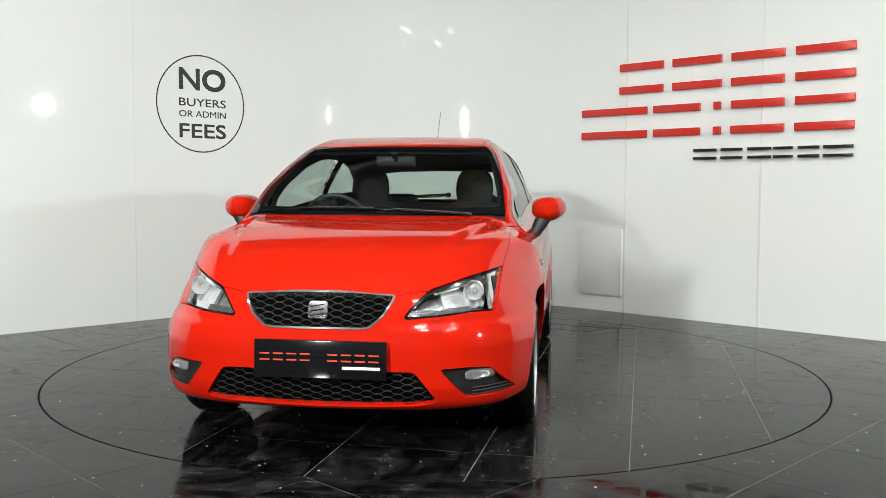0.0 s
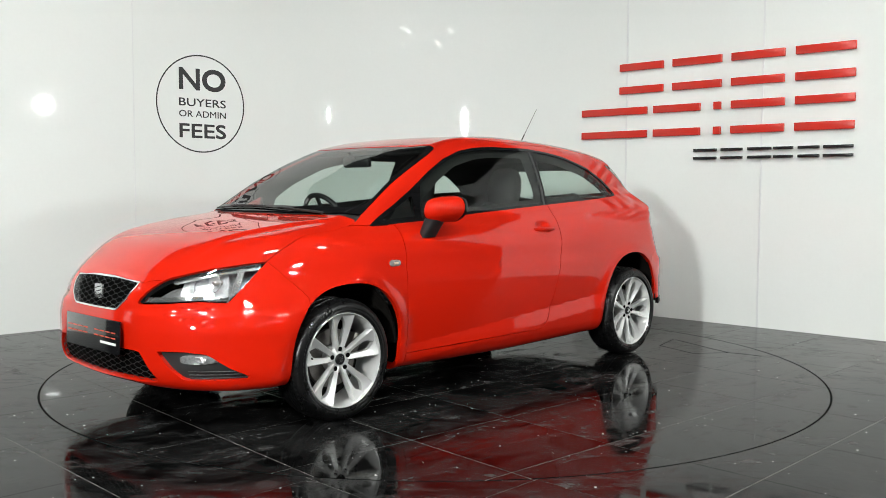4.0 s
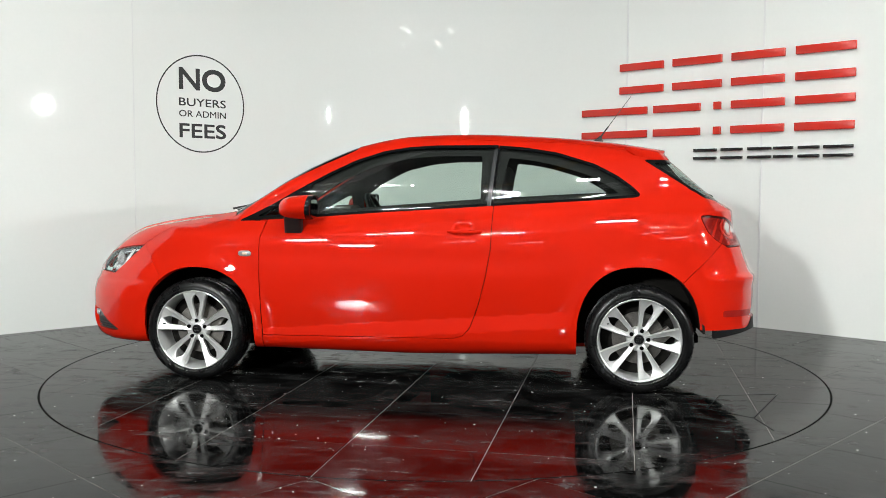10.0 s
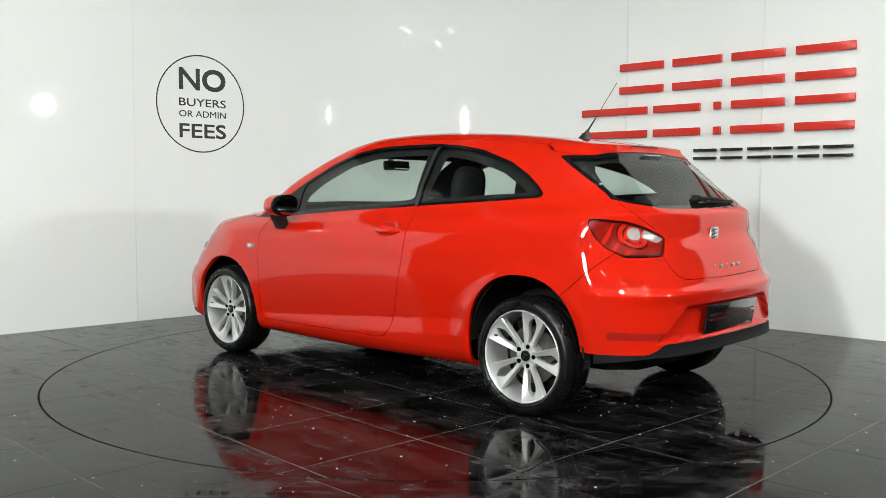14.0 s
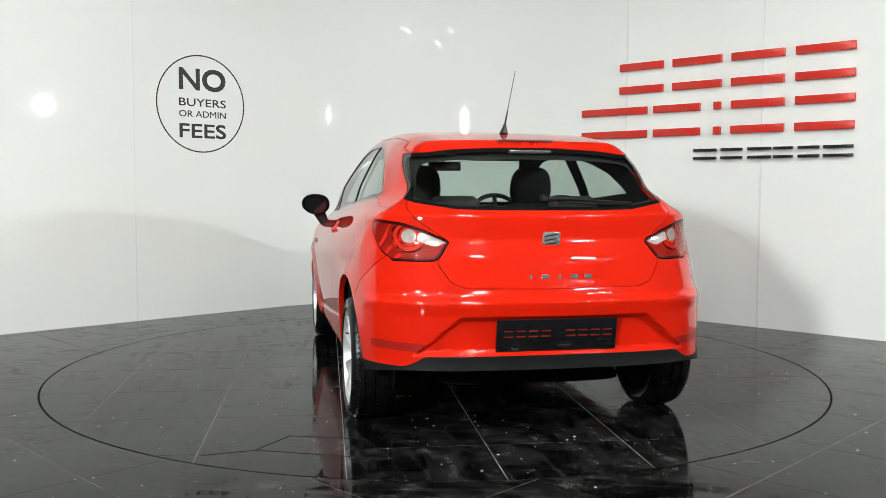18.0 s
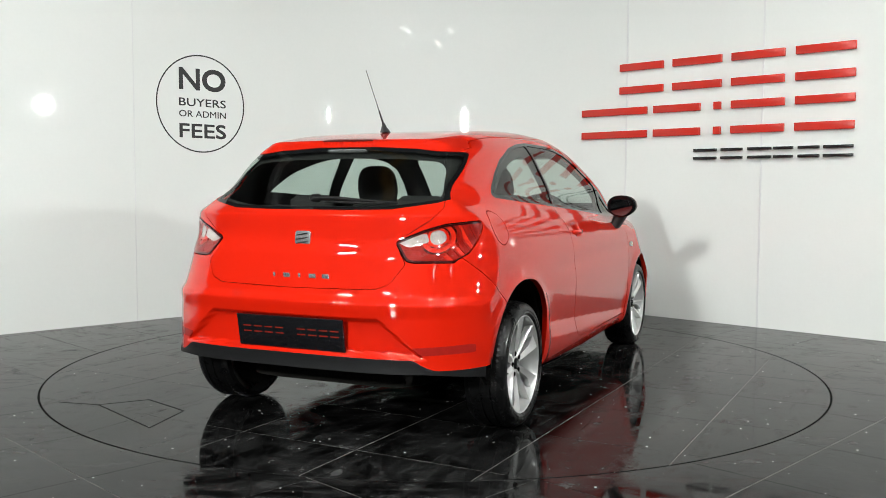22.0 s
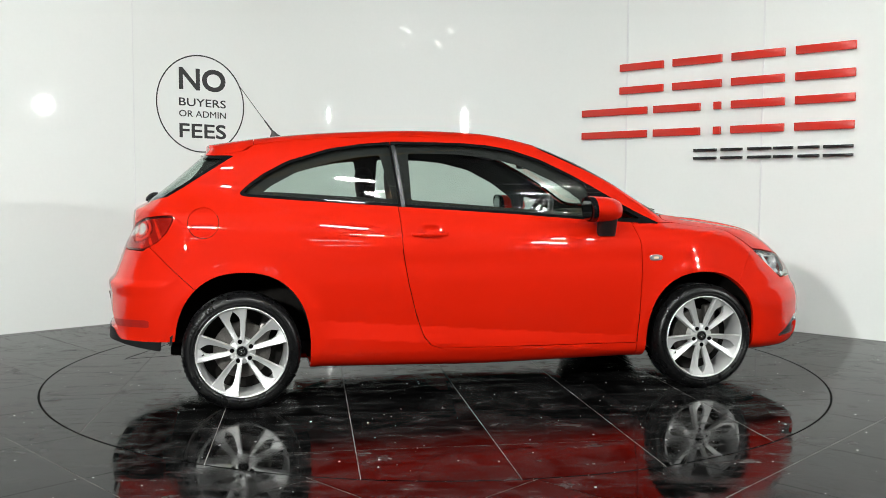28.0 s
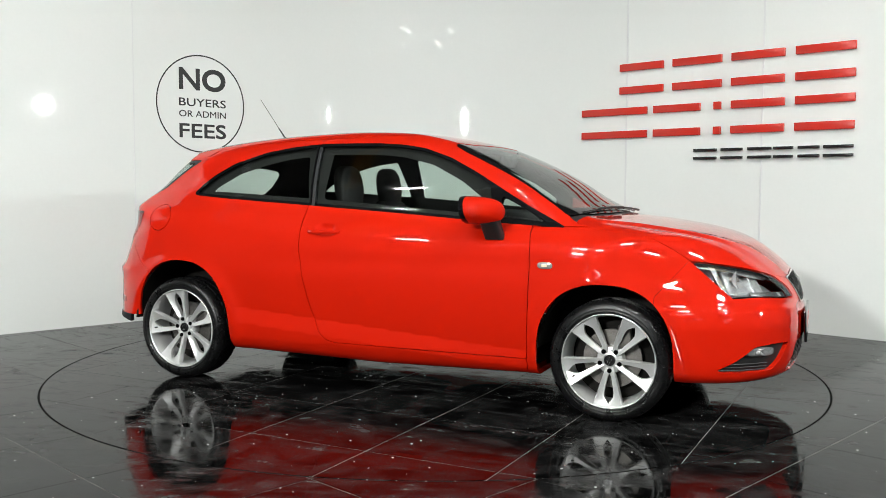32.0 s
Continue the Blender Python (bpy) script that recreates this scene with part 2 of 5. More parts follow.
def slab(outline, depth, m=Matrix(), bevel=0.0, bm=None):
    """A flat plate with that outline in x and y, its face at z = depth."""
    t = bmesh.new()
    lo = [t.verts.new((x, y, 0)) for x, y in outline]
    hi = [t.verts.new((x, y, depth)) for x, y in outline]
    t.faces.new(lo[::-1])
    top = t.faces.new(hi)
    n = len(lo)
    for i in range(n):
        t.faces.new((lo[i], lo[(i + 1) % n], hi[(i + 1) % n], hi[i]))
    bmesh.ops.recalc_face_normals(t, faces=t.faces[:])
    if bevel:
        bmesh.ops.bevel(t, geom=list(top.edges), offset=bevel, segments=2, affect="EDGES", profile=0.5)
    bmesh.ops.transform(t, matrix=m, verts=t.verts)
    return merge(bm, t)


def loft(rings, bm=None, cap=True):
    """Closed rings of equally many points, joined to a skin."""
    t = bmesh.new()
    vs = [[t.verts.new(p) for p in r] for r in rings]
    for a, b in zip(vs, vs[1:]):
        n = len(a)
        for k in range(n):
            t.faces.new((a[k], a[(k + 1) % n], b[(k + 1) % n], b[k]))
    if cap:
        t.faces.new(vs[0][::-1])
        t.faces.new(vs[-1])
    bmesh.ops.recalc_face_normals(t, faces=t.faces[:])
    return merge(bm, t)


def super_ring(cx, cy, cz, a, b, n=24, p=2.6, axis="x"):
    """A ring like a rounded box, across the named axis."""
    out = []
    for k in range(n):
        t = 2 * math.pi * k / n
        c, s = math.cos(t), math.sin(t)
        u, v = a * math.copysign(abs(c) ** (2 / p), c), b * math.copysign(abs(s) ** (2 / p), s)
        out.append({"x": (cx, cy + u, cz + v), "y": (cx + u, cy, cz + v), "z": (cx + u, cy + v, cz)}[axis])
    return out
def spl(*k):
    """A smooth curve through knots (a, b), without overshoot."""
    k = np.array(sorted(k), float)
    xs, ys = k[:, 0], k[:, 1]
    h, d = np.diff(xs), np.diff(ys) / np.diff(xs)
    m = np.zeros(len(xs))
    m[0], m[-1] = d[0], d[-1]
    for i in range(1, len(xs) - 1):
        if d[i - 1] * d[i] > 0:
            w1, w2 = 2 * h[i] + h[i - 1], h[i] + 2 * h[i - 1]
            m[i] = (w1 + w2) / (w1 / d[i - 1] + w2 / d[i])

    def f(x):
        x = np.asarray(x, float)
        i = np.clip(np.searchsorted(xs, x) - 1, 0, len(h) - 1)
        t = (x - xs[i]) / h[i]
        lo, hi = t < 0, t > 1
        t = np.clip(t, 0, 1)
        r = (ys[i] * (1 + 2 * t) * (1 - t) ** 2 + h[i] * m[i] * t * (1 - t) ** 2
             + ys[i + 1] * t * t * (3 - 2 * t) + h[i] * m[i + 1] * t * t * (t - 1))
        return r + np.where(lo, (x - xs[0]) * m[0], 0) + np.where(hi, (x - xs[-1]) * m[-1], 0)
    return f


def smax(a, b, r):
    """The greater of two, rounded over r."""
    h = np.maximum(r - np.abs(a - b), 0)
    return np.maximum(a, b) + h * h / (4 * r)


# the car's lines, in metres from the middle of its wheelbase
HUB_X, HUB_Z, WHEEL_Z = 1.2345, 0.300, 0.288
TOP = spl((2.1, 0.556), (2, 0.691), (1.92, 0.760), (1.8, 0.828), (1.62, 0.882), (1.4, 0.919), (1.2, 0.947), (1.13, 0.962), (1.06, 1.001), (0.98, 1.044), (0.8, 1.155), (0.555, 1.276), (0.344, 1.349), (0.025, 1.402), (-0.3, 1.413), (-0.69, 1.398), (-1.05, 1.368), (-1.25, 1.341), (-1.43, 1.311), (-1.7, 1.249))
SIDE = spl((0.1, 0.700), (0.2, 0.773), (0.27, 0.808), (0.36, 0.822), (0.5, 0.833), (0.66, 0.838), (0.76, 0.831), (0.84, 0.812), (0.91, 0.774), (0.96, 0.731), (1, 0.704), (1.1, 0.662), (1.26, 0.583), (1.36, 0.526), (1.5, 0.437))
BELT = spl((2.1, -0.14), (1.5, -0.115), (1.0, -0.085), (0.2, -0.03), (-0.4, 0.005), (-1.2, 0.045), (-2.0, 0.06))
WIDE = spl((2.1, -0.062), (1.6, -0.012), (1.2, 0.002), (0.6, 0.001), (-0.6, -0.006), (-1.2, -0.020), (-1.6, -0.046), (-2, -0.087))
CABIN = spl((1.2, 0.032), (0, 0.017), (-0.9, 0.002), (-1.3, -0.028), (-1.6, -0.096), (-2, -0.183))
NOSE = spl((0.1, 1.905), (0.18, 1.992), (0.24, 2.042), (0.32, 2.064), (0.45, 2.066), (0.55, 2.054), (0.62, 2.040), (0.68, 2.004), (0.75, 1.941), (1.5, 1.006))
TAIL = spl((0.1, -1.696), (0.22, -1.837), (0.3, -1.917), (0.37, -1.910), (0.55, -1.909), (0.61, -1.917), (0.645, -1.890), (0.69, -1.871), (0.8, -1.831), (0.88, -1.796), (0.97, -1.787), (1.02, -1.722), (1.1, -1.620), (1.2, -1.505), (1.27, -1.428), (1.295, -1.412), (1.318, -1.440), (1.35, -1.440), (1.5, -1.36))


def step(a, b, x):
    t = np.clip((x - a) / (b - a), 0, 1)
    return t * t * (3 - 2 * t)


def body(x, y, z):
    """Below 0 inside the car's outer skin, above 0 outside it."""
    y = np.abs(y)
    up = step(0.70, 1.0, z)
    side = SIDE(z - BELT(x) * up) + WIDE(x) + step(0.95, 1.12, z) * CABIN(x)
    side = side - 0.085 * step(1.30, 1.95, x) * step(0.45, 0.75, z)
    for hx in (HUB_X, -HUB_X):
        d = np.hypot(x - hx, z - HUB_Z)
        side = side + 0.014 * np.exp(-((d - 0.37) / 0.05) ** 2)
    low = 0.367 - 0.076 * x
    mid = step(-0.95, -0.75, x) * step(0.95, 0.78, x)
    side = side + mid * (0.019 * np.clip((low - z) / 0.085, 0, 1) - 0.016 * np.clip((low + 0.26 - z) / 0.26, 0, 1) ** 1.6)
    crest = 0.765 + 0.015 * x
    side = side - 0.006 * np.exp(-((z - crest + 0.06) / 0.05) ** 2) * step(-1.0, -0.6, x) * step(1.2, 0.8, x)
    side = side - 0.030 * np.exp(-((x + 0.290) / 0.046) ** 4 - ((z - 0.868) / 0.026) ** 4)
    cab = step(1.35, 0.9, x)
    top = TOP(x + 0.169 * y * y * step(-0.2, 0.6, x)) - (-0.003 + 0.040 * cab) * y * y
    edge = 0.40 + 0.22 * (1.95 - x)
    top = top - 0.015 * step(edge - 0.018, edge + 0.040, y) * (1 - cab)
    nose = NOSE(z) - step(0.45, 0.72, z) * 0.507 * y ** 4 - 0.253 * y ** 2 - 1.010 * y ** 6
    tail = TAIL(z) + 0.080 * y ** 2 + step(0.5, 0.8, z) * 0.131 * y ** 6 + 0.973 * y ** 6
    dent = np.maximum(np.maximum(z - 0.556, 0.392 - z), ((y - 0.42) * 0.162 + (z - 0.552) * 0.19) / 0.25)
    tail = tail + 0.030 * step(0.0, 0.022, -dent) * step(-1.0, -1.4, x)
    nose = nose + 0.012 * step(0.565, 0.535, z) * step(0.24, 0.40, y)
    f = smax(y - side, z - top, 0.13 - 0.065 * step(-0.5, 0.3, x) * step(1.1, 0.9, x))
    f = smax(f, x - nose, 0.07)
    f = smax(f, tail - x, 0.035)
    return smax(f, 0.17 + 0.02 * np.abs(x) - z, 0.05)


# ---- cutting of skins ----
def sdf(poly, a, b):
    """The signed distance, below 0 inside, of the points (a, b) from a closed outline."""
    p = np.array(poly, float)
    (lx, ly), (hx, hy) = p.min(0) - 0.03, p.max(0) + 0.03
    near = (a > lx) & (a < hx) & (b > ly) & (b < hy)
    if not near.all():
        out = np.full(a.shape, 0.5)
        if near.any():
            out[near] = sdf_near(p, a[near], b[near])
        return out
    return sdf_near(p, a, b)


def sdf_near(p, a, b):
    best = np.full(a.shape, 1e9)
    inside = np.zeros(a.shape, bool)
    for (x0, y0), (x1, y1) in zip(p, np.roll(p, -1, 0)):
        dx, dy = x1 - x0, y1 - y0
        t = np.clip(((a - x0) * dx + (b - y0) * dy) / (dx * dx + dy * dy + 1e-12), 0, 1)
        best = np.minimum(best, np.hypot(a - x0 - t * dx, b - y0 - t * dy))
        if y0 != y1:
            inside ^= ((y0 > b) != (y1 > b)) & (a < dx * (b - y0) / dy + x0)
    return np.where(inside, -best, best)


def rounded(poly, r, n=5):
    """An outline with its corners rounded."""
    p = [Vector(q) for q in poly]
    out = []
    for i, c in enumerate(p):
        a, b = p[i - 1] - c, p[(i + 1) % len(p)] - c
        ra, rb = min(r, a.length * 0.45), min(r, b.length * 0.45)
        s, e = c + a.normalized() * ra, c + b.normalized() * rb
        for k in range(n + 1):
            t = k / n
            out.append(tuple(s * (1 - t) ** 2 + c * 2 * t * (1 - t) + e * t * t))
    return out


def cut(skin, f):
    """Splits a triangle skin (points, triangles) where the field f of its points crosses 0: the part below 0 and the part above."""
    V, T = skin
    f = np.where(np.abs(f) < 1e-7, 1e-7, f)
    neg = f[T] < 0
    k = neg.sum(1)
    ins, outs = [T[k == 3]], [T[k == 0]]
    newv, off = [], len(V)
    for want, odd in ((1, True), (2, False)):
        S, N = T[k == want], neg[k == want]
        if not len(S):
            continue
        lone = np.argmax(N if odd else ~N, 1)
        i = np.arange(len(S))
        A, B, C = S[i, lone], S[i, (lone + 1) % 3], S[i, (lone + 2) % 3]
        tb, tc = (f[A] / (f[A] - f[B]))[:, None], (f[A] / (f[A] - f[C]))[:, None]
        newv += [V[A] + tb * (V[B] - V[A]), V[A] + tc * (V[C] - V[A])]
        P, Q = off + i, off + len(S) + i
        off += 2 * len(S)
        tip = np.stack([A, P, Q], 1)
        rest = np.concatenate([np.stack([P, B, C], 1), np.stack([P, C, Q], 1)])
        (ins if odd else outs).append(tip)
        (outs if odd else ins).append(rest)
    W = np.concatenate([V] + newv) if newv else V
    return tidy(W, np.concatenate(ins)), tidy(W, np.concatenate(outs))


def tidy(V, T):
    """Joins points that coincide and drops those that no triangle uses."""
    if not len(T):
        return np.zeros((0, 3)), np.zeros((0, 3), int)
    used, inv = np.unique(T, return_inverse=True)
    V, T = V[used], inv.reshape(-1, 3)
    key = np.round(V * 2e5).astype(np.int64)
    _, first, inv = np.unique(key, axis=0, return_index=True, return_inverse=True)
    V, T = V[first], inv.reshape(-1)[T]
    good = (T[:, 0] != T[:, 1]) & (T[:, 1] != T[:, 2]) & (T[:, 0] != T[:, 2])
    return V, T[good]


# ---- the room ----
CORNER = Vector((-0.069, 4.036))
LEFT_DIR, RIGHT_DIR = Vector((0.732, 0.681)).normalized(), Vector((0.728, -0.685)).normalized()
FILLET = 2.10
WALL_H, WALL_T = 3.4, 0.10
half_turn = LEFT_DIR.angle(RIGHT_DIR) / 2
tangent_len = FILLET * math.tan(half_turn)


def wall_frame(side, s, z, out=0.0):
    """A pose on a display wall: x along it, y up, z out of it into the room; s is counted from the corner."""
    d = LEFT_DIR if side == "left" else RIGHT_DIR
    n = Vector((d.y, -d.x))
    p = CORNER + d * s + n * out
    m = Matrix(((d.x, 0, n.x, p.x), (d.y, 0, n.y, p.y), (0, 1, 0, z), (0, 0, 0, 1)))
    return m


def wall_line():
    """The plan of the display wall's face, from the far end of one side round the corner to the other."""
    pts = [CORNER + LEFT_DIR * -7.5, CORNER - LEFT_DIR * tangent_len]
    a0 = math.atan2(LEFT_DIR.y, LEFT_DIR.x)
    a1 = math.atan2(RIGHT_DIR.y, RIGHT_DIR.x)
    c = pts[-1] + Vector((LEFT_DIR.y, -LEFT_DIR.x)) * FILLET
    for i in range(1, 33):
        a = a0 + (a1 - a0) * i / 32
        pts.append(c + Vector((-math.sin(a), math.cos(a))) * FILLET)
    pts.append(CORNER + RIGHT_DIR * 6.15)
    return pts


def build_wall():
    line = wall_line()
    bm = bmesh.new()
    n = len(line)
    back = []
    for i, p in enumerate(line):
        d = (line[min(i + 1, n - 1)] - line[max(i - 1, 0)]).normalized()
        back.append(p + Vector((-d.y, d.x)) * WALL_T)
    v = {}
    for k, pts in (("f", line), ("b", back)):
        for z in (0.0, WALL_H):
            v[k, z] = [bm.verts.new((p.x, p.y, z)) for p in pts]
    for i in range(n - 1):
        bm.faces.new((v["f", 0.0][i], v["f", 0.0][i + 1], v["f", WALL_H][i + 1], v["f", WALL_H][i]))
        bm.faces.new((v["b", 0.0][i + 1], v["b", 0.0][i], v["b", WALL_H][i], v["b", WALL_H][i + 1]))
        bm.faces.new((v["f", WALL_H][i], v["f", WALL_H][i + 1], v["b", WALL_H][i + 1], v["b", WALL_H][i]))
    for i in (0, n - 1):
        bm.faces.new((v["f", 0.0][i], v["f", WALL_H][i], v["b", WALL_H][i], v["b", 0.0][i]))
    bmesh.ops.recalc_face_normals(bm, faces=bm.faces[:])
    w = part("wall_display", bm, WALL)
    tagged(w, "glossy white panelled display wall with a rounded corner", "wall", kind="structure")
    # joint strips between the panels
    for side, s in (("right", 2.378), ("right", 3.603), ("right", 4.83), ("left", -3.258), ("left", -4.49)):
        bm = box_bm(0.016 if side == "right" else 0.006, WALL_H - 0.006, 0.004, Matrix(), 0.0015)
        strip = part("joint_strip", bm, JOINT, w)
        strip.matrix_local = wall_frame(side, s, WALL_H / 2, 0.003 if side == "right" else 0.0005)
    # access hatch
    m = wall_frame("right", 2.132, 0.444, 0.008)
    hatch = part("access_hatch", box_bm(0.455, 0.60, 0.018, Matrix(), 0.002), WALL, w, "white square access hatch")
    hatch.matrix_local = m
    lip = part("hatch_lip", box_bm(0.012, 0.60, 0.010, Matrix(), 0.001), JOINT, w)
    lip.matrix_local = wall_frame("right", 2.352, 0.444, 0.022)
    return w


def text_bm(body_text, height, width):
    """Lettering of a given height and width, centred on its origin, in the x-y plane."""
    c = bpy.data.curves.new("t", "FONT")
    c.body, c.align_x, c.align_y = body_text, "CENTER", "CENTER"
    c.extrude, c.resolution_u = 0.5, 4
    ob = bpy.data.objects.new("t", c)
    scene.collection.objects.link(ob)
    dg = bpy.context.evaluated_depsgraph_get()
    me = bpy.data.meshes.new_from_object(ob.evaluated_get(dg))
    bm = bmesh.new()
    bm.from_mesh(me)
    bmesh.ops.remove_doubles(bm, verts=bm.verts[:], dist=1e-5)
    bpy.data.objects.remove(ob)
    bpy.data.curves.remove(c)
    bpy.data.meshes.remove(me)
    xs, ys = [v.co.x for v in bm.verts], [v.co.y for v in bm.verts]
    cx, cy = (min(xs) + max(xs)) / 2, (min(ys) + max(ys)) / 2
    for v in bm.verts:
        v.co = ((v.co.x - cx) * width / (max(xs) - min(xs)), (v.co.y - cy) * height / (max(ys) - min(ys)), v.co.z * 0.002)
    return bm


def thicken(bm, d):
    """Swells lettering outward by d, for a bolder face."""
    bm.normal_update()
    for v in bm.verts:
        n = Vector((0, 0, 0))
        for f in v.link_faces:
            if abs(f.normal.z) < 0.5:
                n += f.normal
        if n.length > 1e-6:
            v.co += n.normalized() * d
    return bm


def build_round_sign():
    sign = new("round_sign")
    sign.matrix_world = wall_frame("left", -2.656, 1.808, 0.0015)
    tagged(sign, "round black vinyl notice on a white glossy wall", "sign")
    part("ring", lathe([(0.402, 0.0), (0.413, 0.0), (0.413, 0.002), (0.402, 0.002)], 96, close=True), SIGN_BLACK, sign)
    for words, z, h, w, bold in (("NO", 2.013, 0.192, 0.440, 0.0085), ("BUYERS", 1.818, 0.068, 0.44, 0.0012), ("OR ADMIN", 1.721, 0.055, 0.44, 0.0004), ("FEES", 1.578, 0.125, 0.44, 0.0042)):
        bm = thicken(text_bm(words, h - 2 * bold, w - 2 * bold), bold)
        ob = part("lettering", bm, SIGN_BLACK, sign, smooth=False)
        ob.matrix_local = pose(0.012, z - 1.808, 0)
    return sign


def build_wall_name():
    """The dealer's raised name, as plain bars in the place of its letters."""
    sign = new("raised_name_sign")
    sign.matrix_world = wall_frame("right", 3.12, 1.80, 0.0)
    tagged(sign, "raised red and black acrylic sign bars on a white wall", "sign")

    def bars(s0, s1, z0, z1, mat, thick):
        for z in (z1 - thick / 2, z0 + thick / 2):
            b = part("sign_bar", box_bm(s1 - s0, thick, 0.028, Matrix(), 0.003), mat, sign)
            b.matrix_local = pose((s0 + s1) / 2 - 3.12, z - 1.80, 0.022)
    for s0, s1 in ((2.32, 2.74), (2.83, 3.265), (3.35, 3.78), (3.865, 4.305)):
        bars(s0, s1, 1.925, 2.185, SIGN_RED, 0.062)
    for s0, s1 in ((1.93, 2.59), (2.656, 3.085), (3.205, 3.265), (3.354, 3.786), (3.868, 4.308)):
        bars(s0, s1, 1.545, 1.807, SIGN_RED, 0.062)
    for s0, s1 in ((3.035, 3.235), (3.275, 3.455), (3.50, 3.69), (3.71, 3.86), (3.90, 4.06), (4.09, 4.305)):
        bars(s0, s1, 1.342, 1.430, SIGN_DARK, 0.022)
    return sign


def flat_grid(x0, x1, y0, y1, n):
    g = np.linspace(0, 1, n + 1)
    X, Y = np.meshgrid(x0 + (x1 - x0) * g, y0 + (y1 - y0) * g, indexing="ij")
    V = np.stack([X.ravel(), Y.ravel(), np.zeros(X.size)], 1)
    i = np.arange(X.size).reshape(n + 1, n + 1)
    a, b, c, d = i[:-1, :-1].ravel(), i[1:, :-1].ravel(), i[1:, 1:].ravel(), i[:-1, 1:].ravel()
    return V, np.concatenate([np.stack([a, b, c], 1), np.stack([a, c, d], 1)])


def edges_of(T):
    """The directed edges on the rim of a triangle skin."""
    E = np.concatenate([T[:, [0, 1]], T[:, [1, 2]], T[:, [2, 0]]])
    key = np.sort(E, 1)
    _, inv, cnt = np.unique(key, axis=0, return_inverse=True, return_counts=True)
    return E[cnt[inv.reshape(-1)] == 1]


def plate_mesh(name, skin, depth, mat):
    """A flat skin with a skirt of that depth under its rim."""
    V, T = skin
    E = edges_of(T)
    n = len(V)
    lo = V - np.array([0, 0, depth])
    F = T.tolist() + [(int(b), int(a), int(a) + n, int(b) + n) for a, b in E]
    me = bpy.data.meshes.new(name)
    me.from_pydata(np.concatenate([V, lo]).tolist(), [], F)
    me.materials.append(mat)
    return me


TABLE_R, GAP, TILE_W, JOINT_W = 2.256, 0.009, 0.600, 0.0035


def build_floor():
    floor = part("floor", box_bm(26, 22, 0.10, pose(0, -4, -0.0545)), GROUT, smooth=False)
    tagged(floor, "polished black tiled showroom floor", "floor", kind="structure")
    c45 = math.sqrt(0.5)
    d1, d2 = Vector((c45, -c45)), Vector((c45, c45))
    far_v, far_t, base = [], [], 0
    a, b = LEFT_DIR, RIGHT_DIR
    whole = plate_mesh("floor_tile", flat_grid(0, TILE_W - JOINT_W, 0, TILE_W - JOINT_W, 1), 0.004, TILE)
    turn = Matrix.Rotation(radians(-45), 4, "Z")
    for i in range(-24, 24):
        for j in range(-24, 24):
            # tile corner along the two joint directions
            u, v = 0.048 + i * TILE_W, -1.912 + j * TILE_W
            mid = d1 * (u + TILE_W / 2) + d2 * (v + TILE_W / 2)
            if abs(mid.x) > 12 or not -14 < mid.y < 4.4:
                continue
            inl = (mid - CORNER).dot(Vector((-LEFT_DIR.y, LEFT_DIR.x)))
            inr = (mid - CORNER).dot(Vector((-RIGHT_DIR.y, RIGHT_DIR.x)))
            if inl > 0.42 or inr > 0.42:
                continue
            org = d1 * (u + JOINT_W / 2) + d2 * (v + JOINT_W / 2)
            near = abs(mid.x) < 4.2 and mid.y > -3.4
            r = mid.length
            place = Matrix.Translation((org.x, org.y, 0)) @ turn
            if r > TABLE_R + 0.45:
                if near:
                    share("floor_tile", whole, floor, place)
                else:
                    w = TILE_W - JOINT_W
                    far_v += [tuple(place @ Vector((x, y, 0))) for x, y in ((0, 0), (w, 0), (w, w), (0, w))]
                    far_t.append((base, base + 1, base + 2, base + 3))
                    base += 4
            elif r > TABLE_R - 0.45:
                V, T = flat_grid(0, TILE_W - JOINT_W, 0, TILE_W - JOINT_W, 20)
                R = np.array(turn.to_3x3())
                Wp = V @ R.T + np.array([org.x, org.y, 0])
                _, rest = cut((Wp, T), np.hypot(Wp[:, 0], Wp[:, 1]) - (TABLE_R + GAP))
                if len(rest[1]):
                    share("floor_tile", plate_mesh("floor_tile", rest, 0.004, TILE), floor, Matrix())
    me = bpy.data.meshes.new("far_tiles")
    me.from_pydata(far_v, [], far_t)
    me.materials.append(TILE)
    ob = share("far_tiles", me, floor, Matrix())
    tagged(ob, kind="stuff")
    flecks("floor_flecks", 600, TABLE_R + 0.05, 6.0, floor, 5)
    part("grout_bed", lathe([(TABLE_R + GAP + 0.002, -0.0012), (9.0, -0.0012)], 128), GROUT, floor)
    rim = part("turntable_gap", lathe([(TABLE_R - 0.004, -0.003), (TABLE_R + GAP + 0.002, -0.003)], 160), PIT, floor, "narrow dark gap round the turntable")
    return floor


HATCH = [((-1.72, 1.32), (-1.68, 1.10)), ((-1.68, 1.10), (-1.915, 0.56)), ((-1.915, 0.56), (-1.60, 0.63)), ((-1.60, 0.63), (-1.486, 0.95)), ((-1.486, 0.95), (-1.68, 1.10))]


